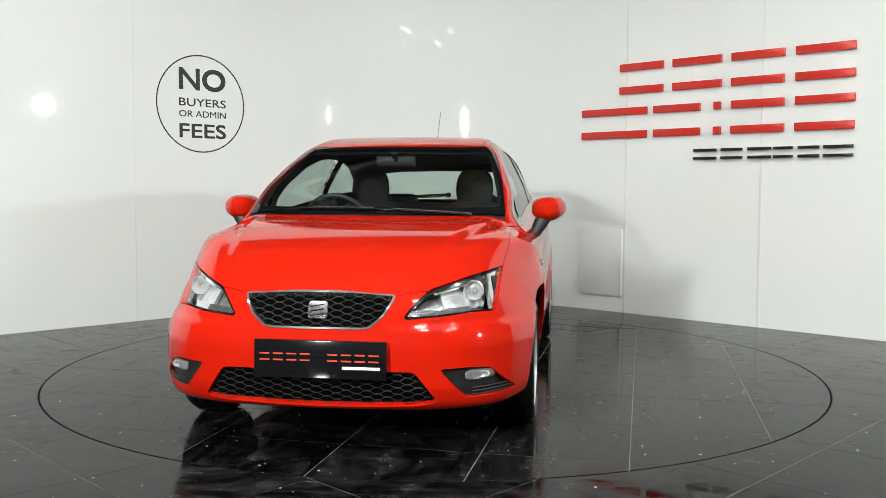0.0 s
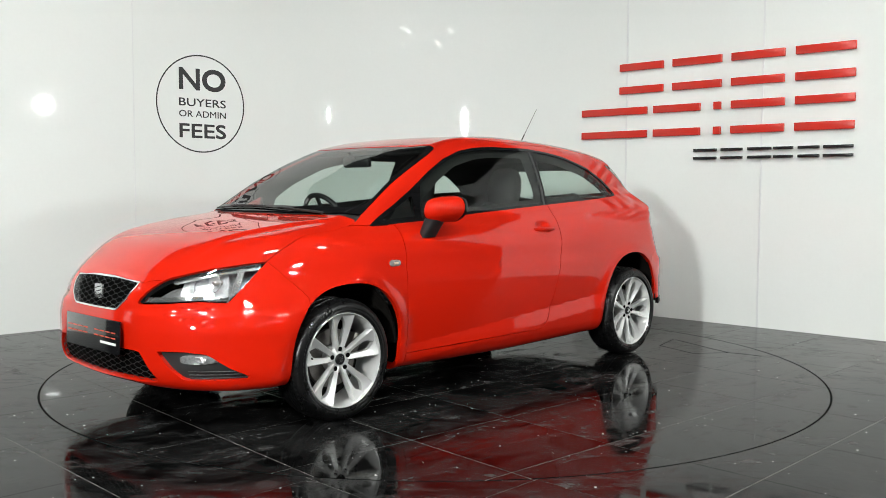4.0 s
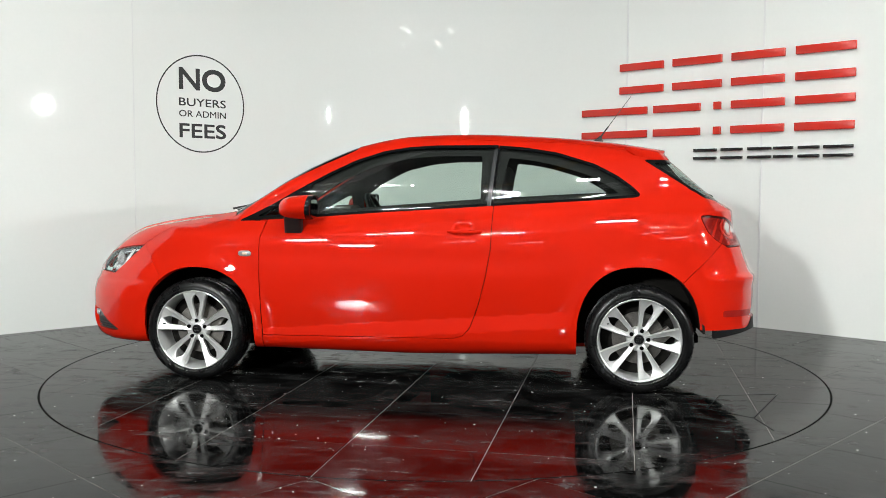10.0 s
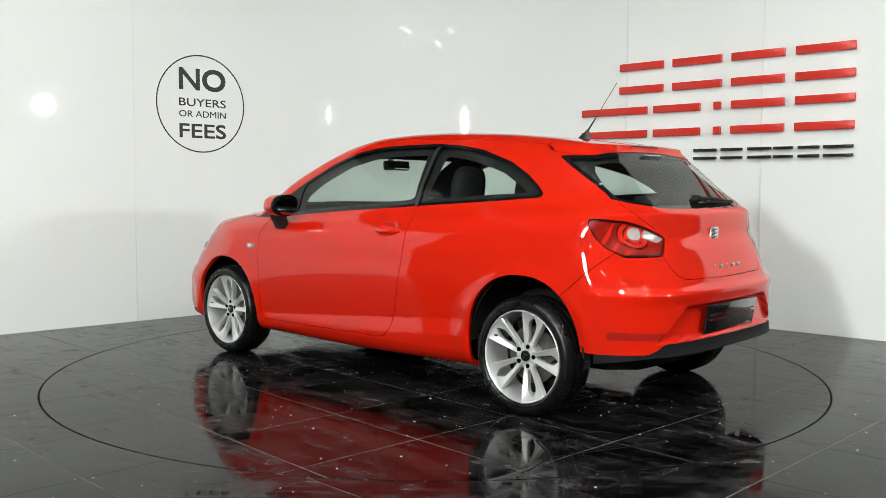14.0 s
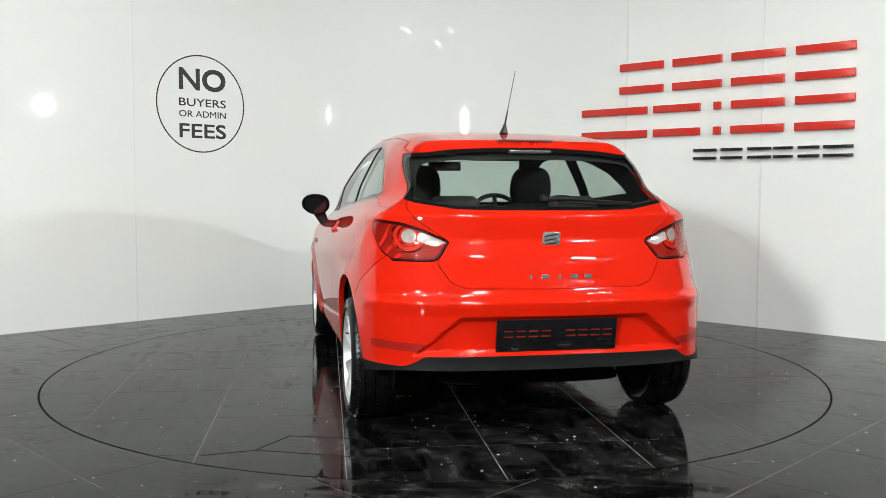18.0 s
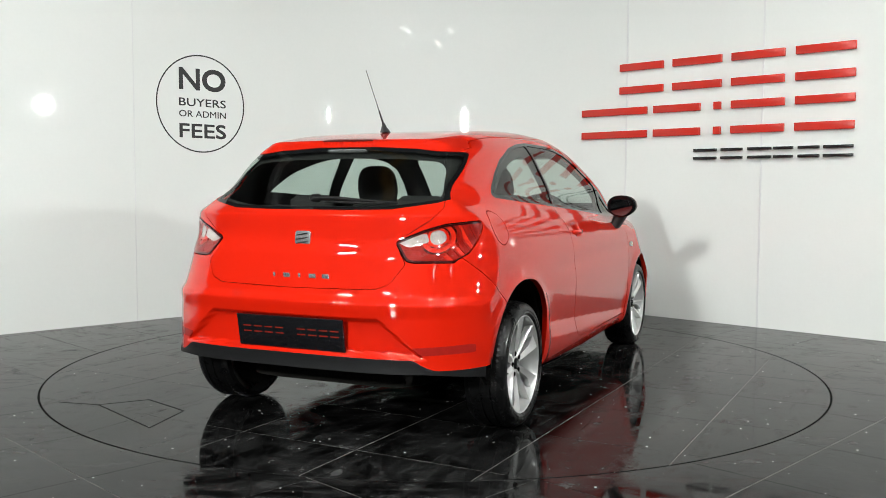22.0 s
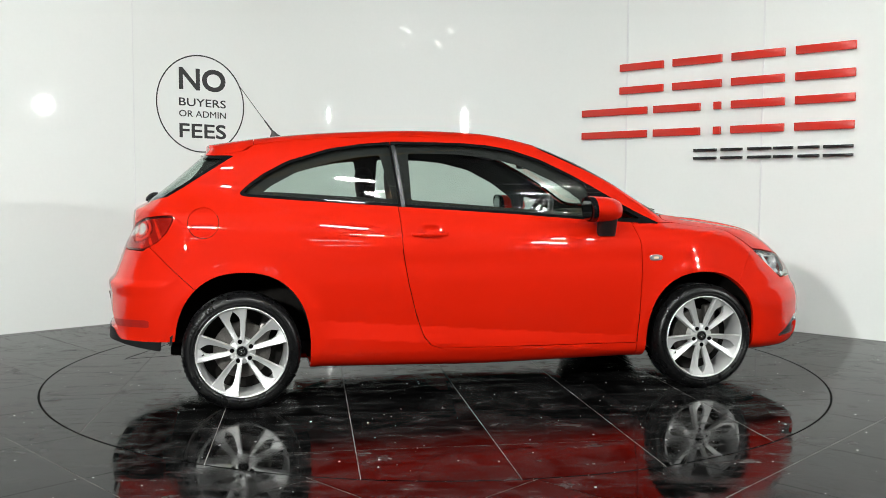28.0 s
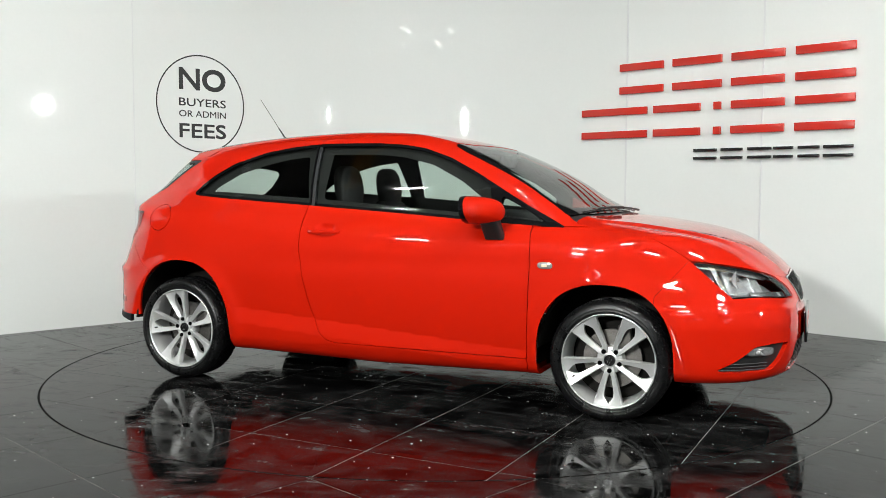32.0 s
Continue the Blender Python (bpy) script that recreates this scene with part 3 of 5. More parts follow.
def build_turntable():
    """The turning disc, with its own square tiles; x runs as the car's length does."""
    disc = new("turntable")
    tagged(disc, "large round turntable with polished black tiles, turning slowly", "turntable")
    part("disc_base", lathe([(0, -0.0008), (TABLE_R - 0.002, -0.0008), (TABLE_R - 0.002, -0.0042), (0, -0.0042)], 128), DISC_GROUT, disc)
    flecks("disc_flecks", 290, 0.0, TABLE_R - 0.05, disc, 9)
    for a, b in HATCH:
        mid, run = (Vector(a) + Vector(b)) / 2, Vector(b) - Vector(a)
        part("hatch_gap", box_bm(run.length, 0.005, 0.0012, pose(mid.x, mid.y, 0.0002, 0, 0, math.degrees(math.atan2(run.y, run.x)))), PIT, disc)
    turn = Matrix.Rotation(radians(-4.2), 4, "Z")
    R = np.array(turn.to_3x3())
    whole = plate_mesh("disc_tile", flat_grid(0, TILE_W - JOINT_W, 0, TILE_W - JOINT_W, 1), 0.0035, TILE)
    for i in range(-5, 5):
        for j in range(-5, 5):
            x, y = 0.010 + i * TILE_W + JOINT_W / 2, 0.005 + j * TILE_W + JOINT_W / 2
            mid = turn @ Vector((x + TILE_W / 2, y + TILE_W / 2, 0))
            if mid.length > TABLE_R + 0.43:
                continue
            if mid.length < TABLE_R - 0.45:
                share("disc_tile", whole, disc, turn @ pose(x, y, 0))
            else:
                V, T = flat_grid(x, x + TILE_W - JOINT_W, y, y + TILE_W - JOINT_W, 20)
                V = V @ R.T
                piece, _ = cut((V, T), np.hypot(V[:, 0], V[:, 1]) - (TABLE_R - 0.002))
                if len(piece[1]):
                    share("disc_tile", plate_mesh("disc_tile", piece, 0.0035, TILE), disc, Matrix())
    return disc


def build_shell():
    """The rest of the hall, behind the camera."""
    for name, sx, sy, m in (("wall_south", 26, 0.2, pose(0, -13.5, ROOM_H / 2)), ("wall_west", 0.2, 22, pose(-11.5, -4, ROOM_H / 2)), ("wall_east", 0.2, 22, pose(11.5, -4, ROOM_H / 2)), ("wall_north", 26, 0.2, pose(0, 6.0, ROOM_H / 2))):
        w = part(name, box_bm(sx, sy, ROOM_H, m), GREY_WALL, smooth=False)
        tagged(w, "plain grey painted hall wall", "wall", kind="structure")
    c = part("ceiling", box_bm(26, 22, 0.2, pose(0, -4, ROOM_H + 0.1)), CEIL, smooth=False)
    tagged(c, "plain grey hall ceiling", "ceiling", kind="structure")


def strip_light():
    ob = new("ceiling_light")
    tagged(ob, "white oblong light panel on the ceiling", "lamp", "ceiling lights")
    part("housing", box_bm(0.68, 0.24, 0.05, pose(0, 0, 0.035), 0.006), HOUSING, ob)
    part("diffuser", box_bm(0.62, 0.163, 0.02, pose(0, 0, 0.004), 0.004), TUBE, ob, "glowing white diffuser")
    return ob


def spot_lamp(eye, target, watts, size=0.20):
    ob = new("spotlight")
    tagged(ob, "bright white showroom spotlight on a bracket", "lamp", "spotlights")
    ob.matrix_world = look(eye, target)
    part("can", lathe([(size * 0.62, -0.005), (size * 0.64, 0.0), (size * 0.60, 0.16), (size * 0.3, 0.22), (0, 0.22)], 24), HOUSING, ob)
    back = ob.matrix_world @ Vector((0, 0, 0.2))
    inv = ob.matrix_world.inverted()
    part("bracket", tube([inv @ back, inv @ Vector((back.x, back.y, ROOM_H))], 0.02, 8), HOUSING, ob)
    lamp("spot_light", tuple(ob.matrix_world @ Vector((0, 0, -0.012))), target, size, watts)
    return ob


def tube_light():
    ob = new("tube_light")
    tagged(ob, "thin white fluorescent tube fitting hung in the hall", "lamp", "tube lights")
    part("tray", box_bm(1.26, 0.16, 0.03, pose(0, 0, 0.045), 0.006), HOUSING, ob)
    for dy in (-0.05, 0.05):
        part("tube", tube([(-0.60, dy, 0.0), (0.60, dy, 0.0)], 0.016, 10), FAINT_TUBE, ob, "dim glowing tube")
    for dx in (-0.5, 0.5):
        part("hanger", tube([(dx, 0, 0.05), (dx, 0, 0.75)], 0.006, 6), HOUSING, ob)
    return ob


def build_beams():
    """Steel roof beams, running the way of the display wall."""
    m = Matrix.Rotation(math.atan2(LEFT_DIR.y, LEFT_DIR.x), 4, "Z")
    for k in range(7):
        off = -6.0 + 2.0 * k
        bm = box_bm(9.0, 0.16, 0.02, pose(0, 0, 0.11))
        box_bm(9.0, 0.16, 0.02, pose(0, 0, -0.11), bm=bm)
        box_bm(9.0, 0.014, 0.20, bm=bm)
        b = part("beam", bm, OCHRE if k % 2 else HOUSING, smooth=False)
        b.matrix_world = pose(0, -4.0, ROOM_H - 0.125) @ m @ pose(0, off, 0)
        tagged(b, "painted steel roof beam under the hall ceiling", "beam", "roof beams", "structure")


SPOTS = [((5.9, -3.45, 2.57), (0, 0, 0.6), 150, 0.20), ((-3.0, -7.45, 2.60), (0, 0, 0.7), 415, 0.50)]


def flecks(name, count, lo, hi, parent, seed):
    """Scattered pale flecks on the polished tiles."""
    rnd = random.Random(seed)
    verts, faces = [], []
    while len(faces) < count:
        a, d = rnd.uniform(0, 2 * math.pi), math.sqrt(rnd.uniform(lo * lo, hi * hi))
        x, y = d * math.cos(a), d * math.sin(a)
        if lo > 1 and (y > 1.2 or y < -4.6 or abs(x) > 4.5):
            continue
        r = rnd.choice((0.0026, 0.003, 0.0034, 0.004, 0.0058))
        k = len(verts)
        verts += [(x + r * math.cos(q) * rnd.uniform(0.7, 1.2), y + r * math.sin(q), 0.0012) for q in (0, 1.26, 2.5, 3.8, 5.0)]
        faces.append((k, k + 1, k + 2, k + 3, k + 4))
    me = bpy.data.meshes.new(name)
    me.from_pydata(verts, [], faces)
    me.materials.append(FLECK)
    return tagged(share(name, me, parent, Matrix()), kind="stuff")


# ---- the car ----
SPINE_F, SPINE_R, SPINE_Z = 1.30, -1.30, 0.56


def car_skin(n_side=220, n_fan=88, n_up=210):
    """The car's outer skin on its left half, as a triangle skin: rays from a spine inside it meet the body's surface."""
    az = np.concatenate([np.linspace(0, 90, n_fan, endpoint=False), np.full(n_side, 90.0), np.linspace(90, 180, n_fan + 1)])
    ox = np.concatenate([np.full(n_fan, SPINE_F), np.linspace(SPINE_F, SPINE_R, n_side), np.full(n_fan + 1, SPINE_R)])
    el = np.radians(np.linspace(-64, 90, n_up))
    A, E = np.meshgrid(np.radians(az), el, indexing="ij")
    D = np.stack([np.cos(E) * np.cos(A), np.cos(E) * np.sin(A), np.sin(E)], -1).reshape(-1, 3)
    O = np.zeros_like(D)
    O[:, 0] = np.repeat(ox, n_up)
    O[:, 2] = SPINE_Z
    lo, hi = np.full(len(D), 0.05), np.full(len(D), 1.6)
    for _ in range(26):
        mid = (lo + hi) / 2
        P = O + mid[:, None] * D
        ins = body(P[:, 0], P[:, 1], P[:, 2]) < 0
        lo, hi = np.where(ins, mid, lo), np.where(ins, hi, mid)
    V = O + ((lo + hi) / 2)[:, None] * D
    V[:, 1] = np.maximum(V[:, 1], 0)
    i = np.arange(len(V)).reshape(len(az), n_up)
    a, b, c, d = i[:-1, :-1].ravel(), i[1:, :-1].ravel(), i[1:, 1:].ravel(), i[:-1, 1:].ravel()
    T = np.concatenate([np.stack([a, b, c], 1), np.stack([a, c, d], 1)])
    return tidy(V, T)


def skin_normals(V):
    h = 0.0015
    ax = [np.array(v) for v in ((h, 0, 0), (0, h, 0), (0, 0, h))]
    Y = V.copy()
    Y[:, 1] = np.maximum(Y[:, 1], 0.002)
    G = np.stack([body(*(Y + a).T) - body(*(Y - a).T) for a in ax], 1)
    G[V[:, 1] < 1e-4, 1] = 0
    return G / np.maximum(np.linalg.norm(G, axis=1), 1e-9)[:, None]


def panel(name, skin, mat, parent, both=True, side=1, depth=0.012, sink=0.0, label="", hem_mat=None):
    """A body panel out of a piece of skin, with its rim turned in by depth. both: mirrored into one mesh; else on the named side."""
    V, T = skin
    if not len(T):
        return None
    N = skin_normals(V)
    V = V - N * sink
    E = edges_of(T)
    if both:
        mid = (V[E[:, 0], 1] < 2e-4) & (V[E[:, 1], 1] < 2e-4)
        E = E[~mid]
    n = len(V)
    rim = np.unique(E)
    pos = {int(r): k for k, r in enumerate(rim)}
    up = V[rim]
    lo = V[rim] - N[rim] * depth
    verts = np.concatenate([V, up, lo])
    quads = np.array([(n + pos[int(b)], n + pos[int(a)], n + len(rim) + pos[int(a)], n + len(rim) + pos[int(b)]) for a, b in E], int).reshape(-1, 4)
    qn = np.cross(verts[quads[:, 1]] - verts[quads[:, 0]], verts[quads[:, 3]] - verts[quads[:, 0]]) if len(quads) else np.zeros((0, 3))
    qn = qn / np.maximum(np.linalg.norm(qn, axis=1), 1e-12)[:, None] if len(quads) else qn
    tris, tn = T, N[T]
    sets = []
    flip = np.array([1, -1, 1])
    if both or side > 0:
        sets.append((verts, tris, tn, quads, qn))
    if both or side < 0:
        sets.append((verts * flip, tris[:, ::-1], tn[:, ::-1] * flip, quads[:, ::-1], qn * flip))
    allv, faces, normals, off = [], [], [], 0
    for v, t, tnn, q, qnn in sets:
        allv.append(v)
        faces += (t + off).tolist() + (q + off).tolist()
        normals += tnn.reshape(-1, 3).tolist() + np.repeat(qnn, 4, 0).tolist()
        off += len(v)
    me = bpy.data.meshes.new(name)
    me.from_pydata(np.concatenate(allv).tolist(), [], faces)
    me.materials.append(mat)
    me.shade_smooth()
    me.normals_split_custom_set(normals)
    ob = new(name, me)
    ob.parent = parent
    if label:
        tagged(ob, label)
    return ob


def ring_cut(skin, f, gap):
    """A piece and the rest, apart by gap."""
    piece, _ = cut(skin, f + gap / 2)
    _, rest = cut(skin, f - gap / 2)
    return piece, rest


def mirror_pair(name, skin, mat, parent, **kw):
    return [panel(name, skin, mat, parent, both=False, side=s, **kw) for s in (1, -1)]


def arch_field(V):
    best = np.full(len(V), 1.0)
    for hx, rx, rz in ((HUB_X - 0.025, 0.322, 0.348), (-HUB_X + 0.008, 0.325, 0.380)):
        dx, dz = np.abs(V[:, 0] - hx) / rx, np.maximum(V[:, 2] - HUB_Z, 0) / rz
        f = (dx ** 2.3 + dz ** 2.3) ** (1 / 2.3) - 1
        best = np.minimum(best, f * 0.33)
    return np.where(V[:, 1] > 0.45, best, 1.0)


DLO = [(1.005, 0.903), (0.811, 1.001), (0.625, 1.108), (0.50, 1.178), (0.347, 1.252), (0.188, 1.304), (0.05, 1.326), (-0.10, 1.336), (-0.435, 1.338), (-0.62, 1.322), (-0.79, 1.294),
       (-0.998, 1.229), (-1.12, 1.164), (-1.20, 1.105), (-1.245, 1.060), (-1.22, 1.047), (-0.96, 1.028), (-0.43, 0.996), (0.18, 0.957), (0.60, 0.925)]
DOOR_GLASS = [(0.600, 0.952), (0.578, 1.045), (0.44, 1.149), (0.25, 1.242), (0.06, 1.287), (-0.10, 1.302), (-0.385, 1.305), (-0.385, 1.024), (0.18, 0.981)]
QUARTER_GLASS = [(-0.505, 1.302), (-0.64, 1.287), (-0.78, 1.258), (-0.965, 1.203), (-1.09, 1.133), (-1.195, 1.062), (-0.96, 1.051), (-0.44, 1.018)]
SMALL_GLASS = [(0.90, 0.930), (0.66, 1.055), (0.655, 0.948)]
DOOR = [(0.835, 0.88), (0.848, 0.82), (0.852, 0.70), (0.843, 0.46), (0.836, 0.268), (-0.235, 0.274), (-0.29, 0.290), (-0.328, 0.335), (-0.372, 0.457), (-0.412, 0.613), (-0.438, 0.767), (-0.446, 1.02), (0.2, 1.02), (0.83, 0.94)]
BONNET = [(1.985, -0.2), (1.985, 0.20), (1.974, 0.318), (1.925, 0.44), (1.82, 0.560), (1.68, 0.645), (1.60, 0.690), (1.45, 0.708), (1.20, 0.698), (1.035, 0.668), (1.075, 0.55), (1.135, 0.30), (1.150, 0.0), (1.150, -0.2)]
SCREEN_OUT = [(0.415, -0.2), (0.415, 0.1), (0.398, 0.35), (0.345, 0.500), (0.352, 0.532), (0.42, 0.556), (0.55, 0.586), (0.75, 0.622), (1.00, 0.660), (1.03, 0.61), (1.075, 0.45), (1.108, 0.2), (1.113, 0.0), (1.113, -0.2)]
SCREEN_IN = [(0.455, -0.2), (0.455, 0.1), (0.438, 0.34), (0.385, 0.490), (0.398, 0.515), (0.46, 0.540), (0.57, 0.564), (0.75, 0.600), (0.94, 0.632), (0.98, 0.60), (1.025, 0.43), (1.055, 0.2), (1.06, 0.0), (1.06, -0.2)]
HEAD = [(0.338, 0.580), (0.383, 0.640), (0.43, 0.686), (0.55, 0.724), (0.66, 0.752), (0.82, 0.785), (0.82, 0.585), (0.60, 0.600), (0.48, 0.589)]
GRILLE = [(-0.2, 0.679), (0.10, 0.679), (0.18, 0.676), (0.299, 0.667), (0.294, 0.648), (0.260, 0.592), (0.210, 0.549), (0.190, 0.545), (-0.2, 0.545)]
LOW_GRILLE = [(-0.2, 0.378), (0.375, 0.378), (0.392, 0.370), (0.478, 0.252), (0.40, 0.240), (0.2, 0.232), (-0.2, 0.229)]
FOG = [(0.480, 0.386), (0.60, 0.388), (0.67, 0.378), (0.765, 0.272), (0.74, 0.262), (0.585, 0.264)]
TAIL_LAMP = [(0.438, 0.864), (0.545, 0.912), (0.63, 0.940), (0.72, 0.952), (0.87, 0.958), (0.87, 0.782), (0.52, 0.782), (0.498, 0.788)]
TAIL_LAMP_SIDE = [(-1.550, 0.962), (-1.555, 0.93), (-1.585, 0.872), (-1.63, 0.825), (-1.70, 0.786), (-1.72, 0.6), (-2.2, 0.6), (-2.2, 1.1), (-1.55, 1.1)]
BACK_GLASS = [(-0.2, 1.282), (0.155, 1.281), (0.36, 1.270), (0.47, 1.257), (0.75, 1.252), (0.75, 1.085), (0.608, 1.043), (0.572, 1.028), (0.395, 1.000), (0.2, 0.996), (-0.2, 0.996)]
BACK_CLEAR = [(-0.2, 1.252), (0.34, 1.242), (0.49, 1.228), (0.535, 1.195), (0.570, 1.085), (0.555, 1.062), (0.36, 1.034), (-0.2, 1.030)]
TAILGATE = [(-0.2, 0.663), (0.385, 0.672), (0.445, 0.695), (0.498, 0.776), (0.440, 0.864), (0.578, 0.959), (0.606, 1.005), (0.590, 1.050), (0.545, 1.200), (0.535, 1.258), (0.545, 1.278), (0.513, 1.312), (0.480, 1.36), (-0.2, 1.42)]


def build_wheel():
    """An alloy wheel with five pairs of spokes; its axis is y, its outer face at +y."""
    wheel = new("wheel")
    face = pose(0, 0, 0, -90)
    R = 0.288
    prof = [(0.212, -0.075), (0.222, -0.085), (0.255, -0.098), (0.275, -0.090), (0.285, -0.070), (R, -0.05), (R, -0.0135), (R - 0.006, -0.012), (R - 0.006, -0.006), (R, -0.0045), (R, 0.032), (R - 0.006, 0.0335), (R - 0.006, 0.0395), (R, 0.041), (0.2865, 0.06), (0.281, 0.078), (0.274, 0.088),
            (0.266, 0.0945), (0.258, 0.098), (0.248, 0.0990), (0.246, 0.0972), (0.239, 0.0972), (0.236, 0.098), (0.230, 0.0945), (0.226, 0.090), (0.224, 0.082)]
    tyre = part("tyre", lathe(prof, 80, face), RUBBER, wheel, "black road tyre")
    blocks = bmesh.new()
    for k in range(72):
        a = 2 * math.pi * k / 72
        box_bm(0.013, 0.032, 0.006, Matrix.Rotation(a, 4, "Y") @ pose(0, 0.0735, 0.2782, 0, 0, 20) @ pose(0, 0, 0, -30), bm=blocks)
        box_bm(0.013, 0.032, 0.006, Matrix.Rotation(a + 0.04, 4, "Y") @ pose(0, -0.0735, 0.2782, 0, 0, -20) @ pose(0, 0, 0, 30), bm=blocks)
    tagged(part("tread_edge", blocks, RUBBER, tyre, smooth=False), kind="stuff")
    marks = bmesh.new()
    for a0 in (20, 200):
        for k in range(9):
            box_bm(0.010 if k % 3 else 0.006, 0.0016, 0.014, Matrix.Rotation(radians(a0 + k * 4.2), 4, "Y") @ pose(0, 0.0984, 0.2560, 0, 0, 0), bm=marks)
    tagged(part("sidewall_marks", marks, RUBBER, tyre, "raised rubber bars on the sidewall", smooth=False), kind="stuff")
    rim = part("rim", lathe([(0.2085, -0.07), (0.2145, 0.070), (0.219, 0.084), (0.2225, 0.0880), (0.2240, 0.0860), (0.2235, 0.0905), (0.2205, 0.0925), (0.2175, 0.0905), (0.2155, 0.080), (0.211, 0.060), (0.205, 0.03), (0.202, -0.07)], 80, face), ALLOY, wheel)

    def spoke():
        """One blade of a pair: a ridge near its outer edge, a slot towards its twin, closed again at the rim."""
        rings = []
        for k in range(25):
            t = k / 24
            r = 0.028 + t * (0.2165 - 0.028)
            inner = float(np.interp(r, (0.028, 0.064, 0.076, 0.10, 0.130, 0.155, 0.172, 0.190, 0.204, 0.2165), (-0.0005, -0.0005, 0.0085, 0.0130, 0.0195, 0.0235, 0.0215, 0.0110, -0.0005, -0.0005)))
            outer = 0.0175 + 0.298 * (r - 0.028)
            ridge = outer - 0.0035 - 0.002 * t
            y = 0.052 + 0.0355 * t ** 0.85
            low = y - 0.004 - 0.009 * min(1.0, max(0.0, (r - 0.05) / 0.05))
            dep = 0.022
            ring = [(inner, low - dep), (inner, low), (inner + (ridge - inner) * 0.25, low + 0.001), (ridge, y), (outer, y - 0.0065), (outer - 0.001, low - dep)]
            rings.append([(x, yy, r) for x, yy in ring])
        return loft(rings)
    for k in range(5):
        a = 2 * math.pi * k / 5
        for s in (1, -1):
            bm = spoke()
            if s < 0:
                for v in bm.verts:
                    v.co.x = -v.co.x
                bmesh.ops.reverse_faces(bm, faces=bm.faces[:])
            bmesh.ops.transform(bm, matrix=Matrix.Rotation(a, 4, "Y"), verts=bm.verts)
            part("spoke", bm, ALLOY, rim)
    hub = part("hub", lathe([(0.066, 0.0), (0.066, 0.038), (0.060, 0.047), (0.030, 0.054), (0.027, 0.050), (0, 0.050)], 40, face), ALLOY, wheel)
    part("hub_cap", lathe([(0.026, 0.045), (0.026, 0.058), (0.023, 0.0615), (0, 0.0620)], 32, face), LAMP_DARK, hub, "dark centre cap")
    bm = None
    for z in (-0.009, 0.0, 0.009):
        bm = box_bm(0.024, 0.003, 0.0056, pose(0, 0.0632, z, 0, 8), 0.0008, 1, bm)
    part("cap_mark", bm, CHROME, hub)
    for k in range(5):
        a = 2 * math.pi * k / 5
        # raised solid discs; the shade of the bolt holes is put into their colour
        part("bolt_shade_disc", lathe([(0.0112, 0.040), (0.0112, 0.0572), (0.0095, 0.0578), (0, 0.0570)], 16, Matrix.Rotation(a, 4, "Y") @ pose(0, 0, 0.049) @ face), VOID, hub, "raised black disc painted for a bolt hole's shade")
    disc_ = part("brake_disc", lathe([(0.0, -0.020), (0.060, -0.018), (0.062, -0.005), (0.140, -0.005), (0.140, -0.028), (0, -0.028)], 48, face), DARK_METAL, wheel, "grey steel brake disc")
    # added dark disc: hides the rim's bright back, standing in for shade inside
    part("wheel_shade_disc", lathe([(0, -0.078), (0.212, -0.078), (0.213, -0.074), (0.205, -0.058), (0.10, -0.050), (0, -0.050)], 48, face), UNDERBODY, wheel, "dark disc added for the shade inside the wheel")
    part("caliper", box_bm(0.12, 0.05, 0.06, pose(-0.115, 0.005, 0.05, 0, 60), 0.012), DARK_METAL, wheel)
    part("valve", tube([(0.18, 0.070, 0.03), (0.186, 0.085, 0.03)], 0.004, 8), BLACK_PLASTIC, wheel)
    return wheel


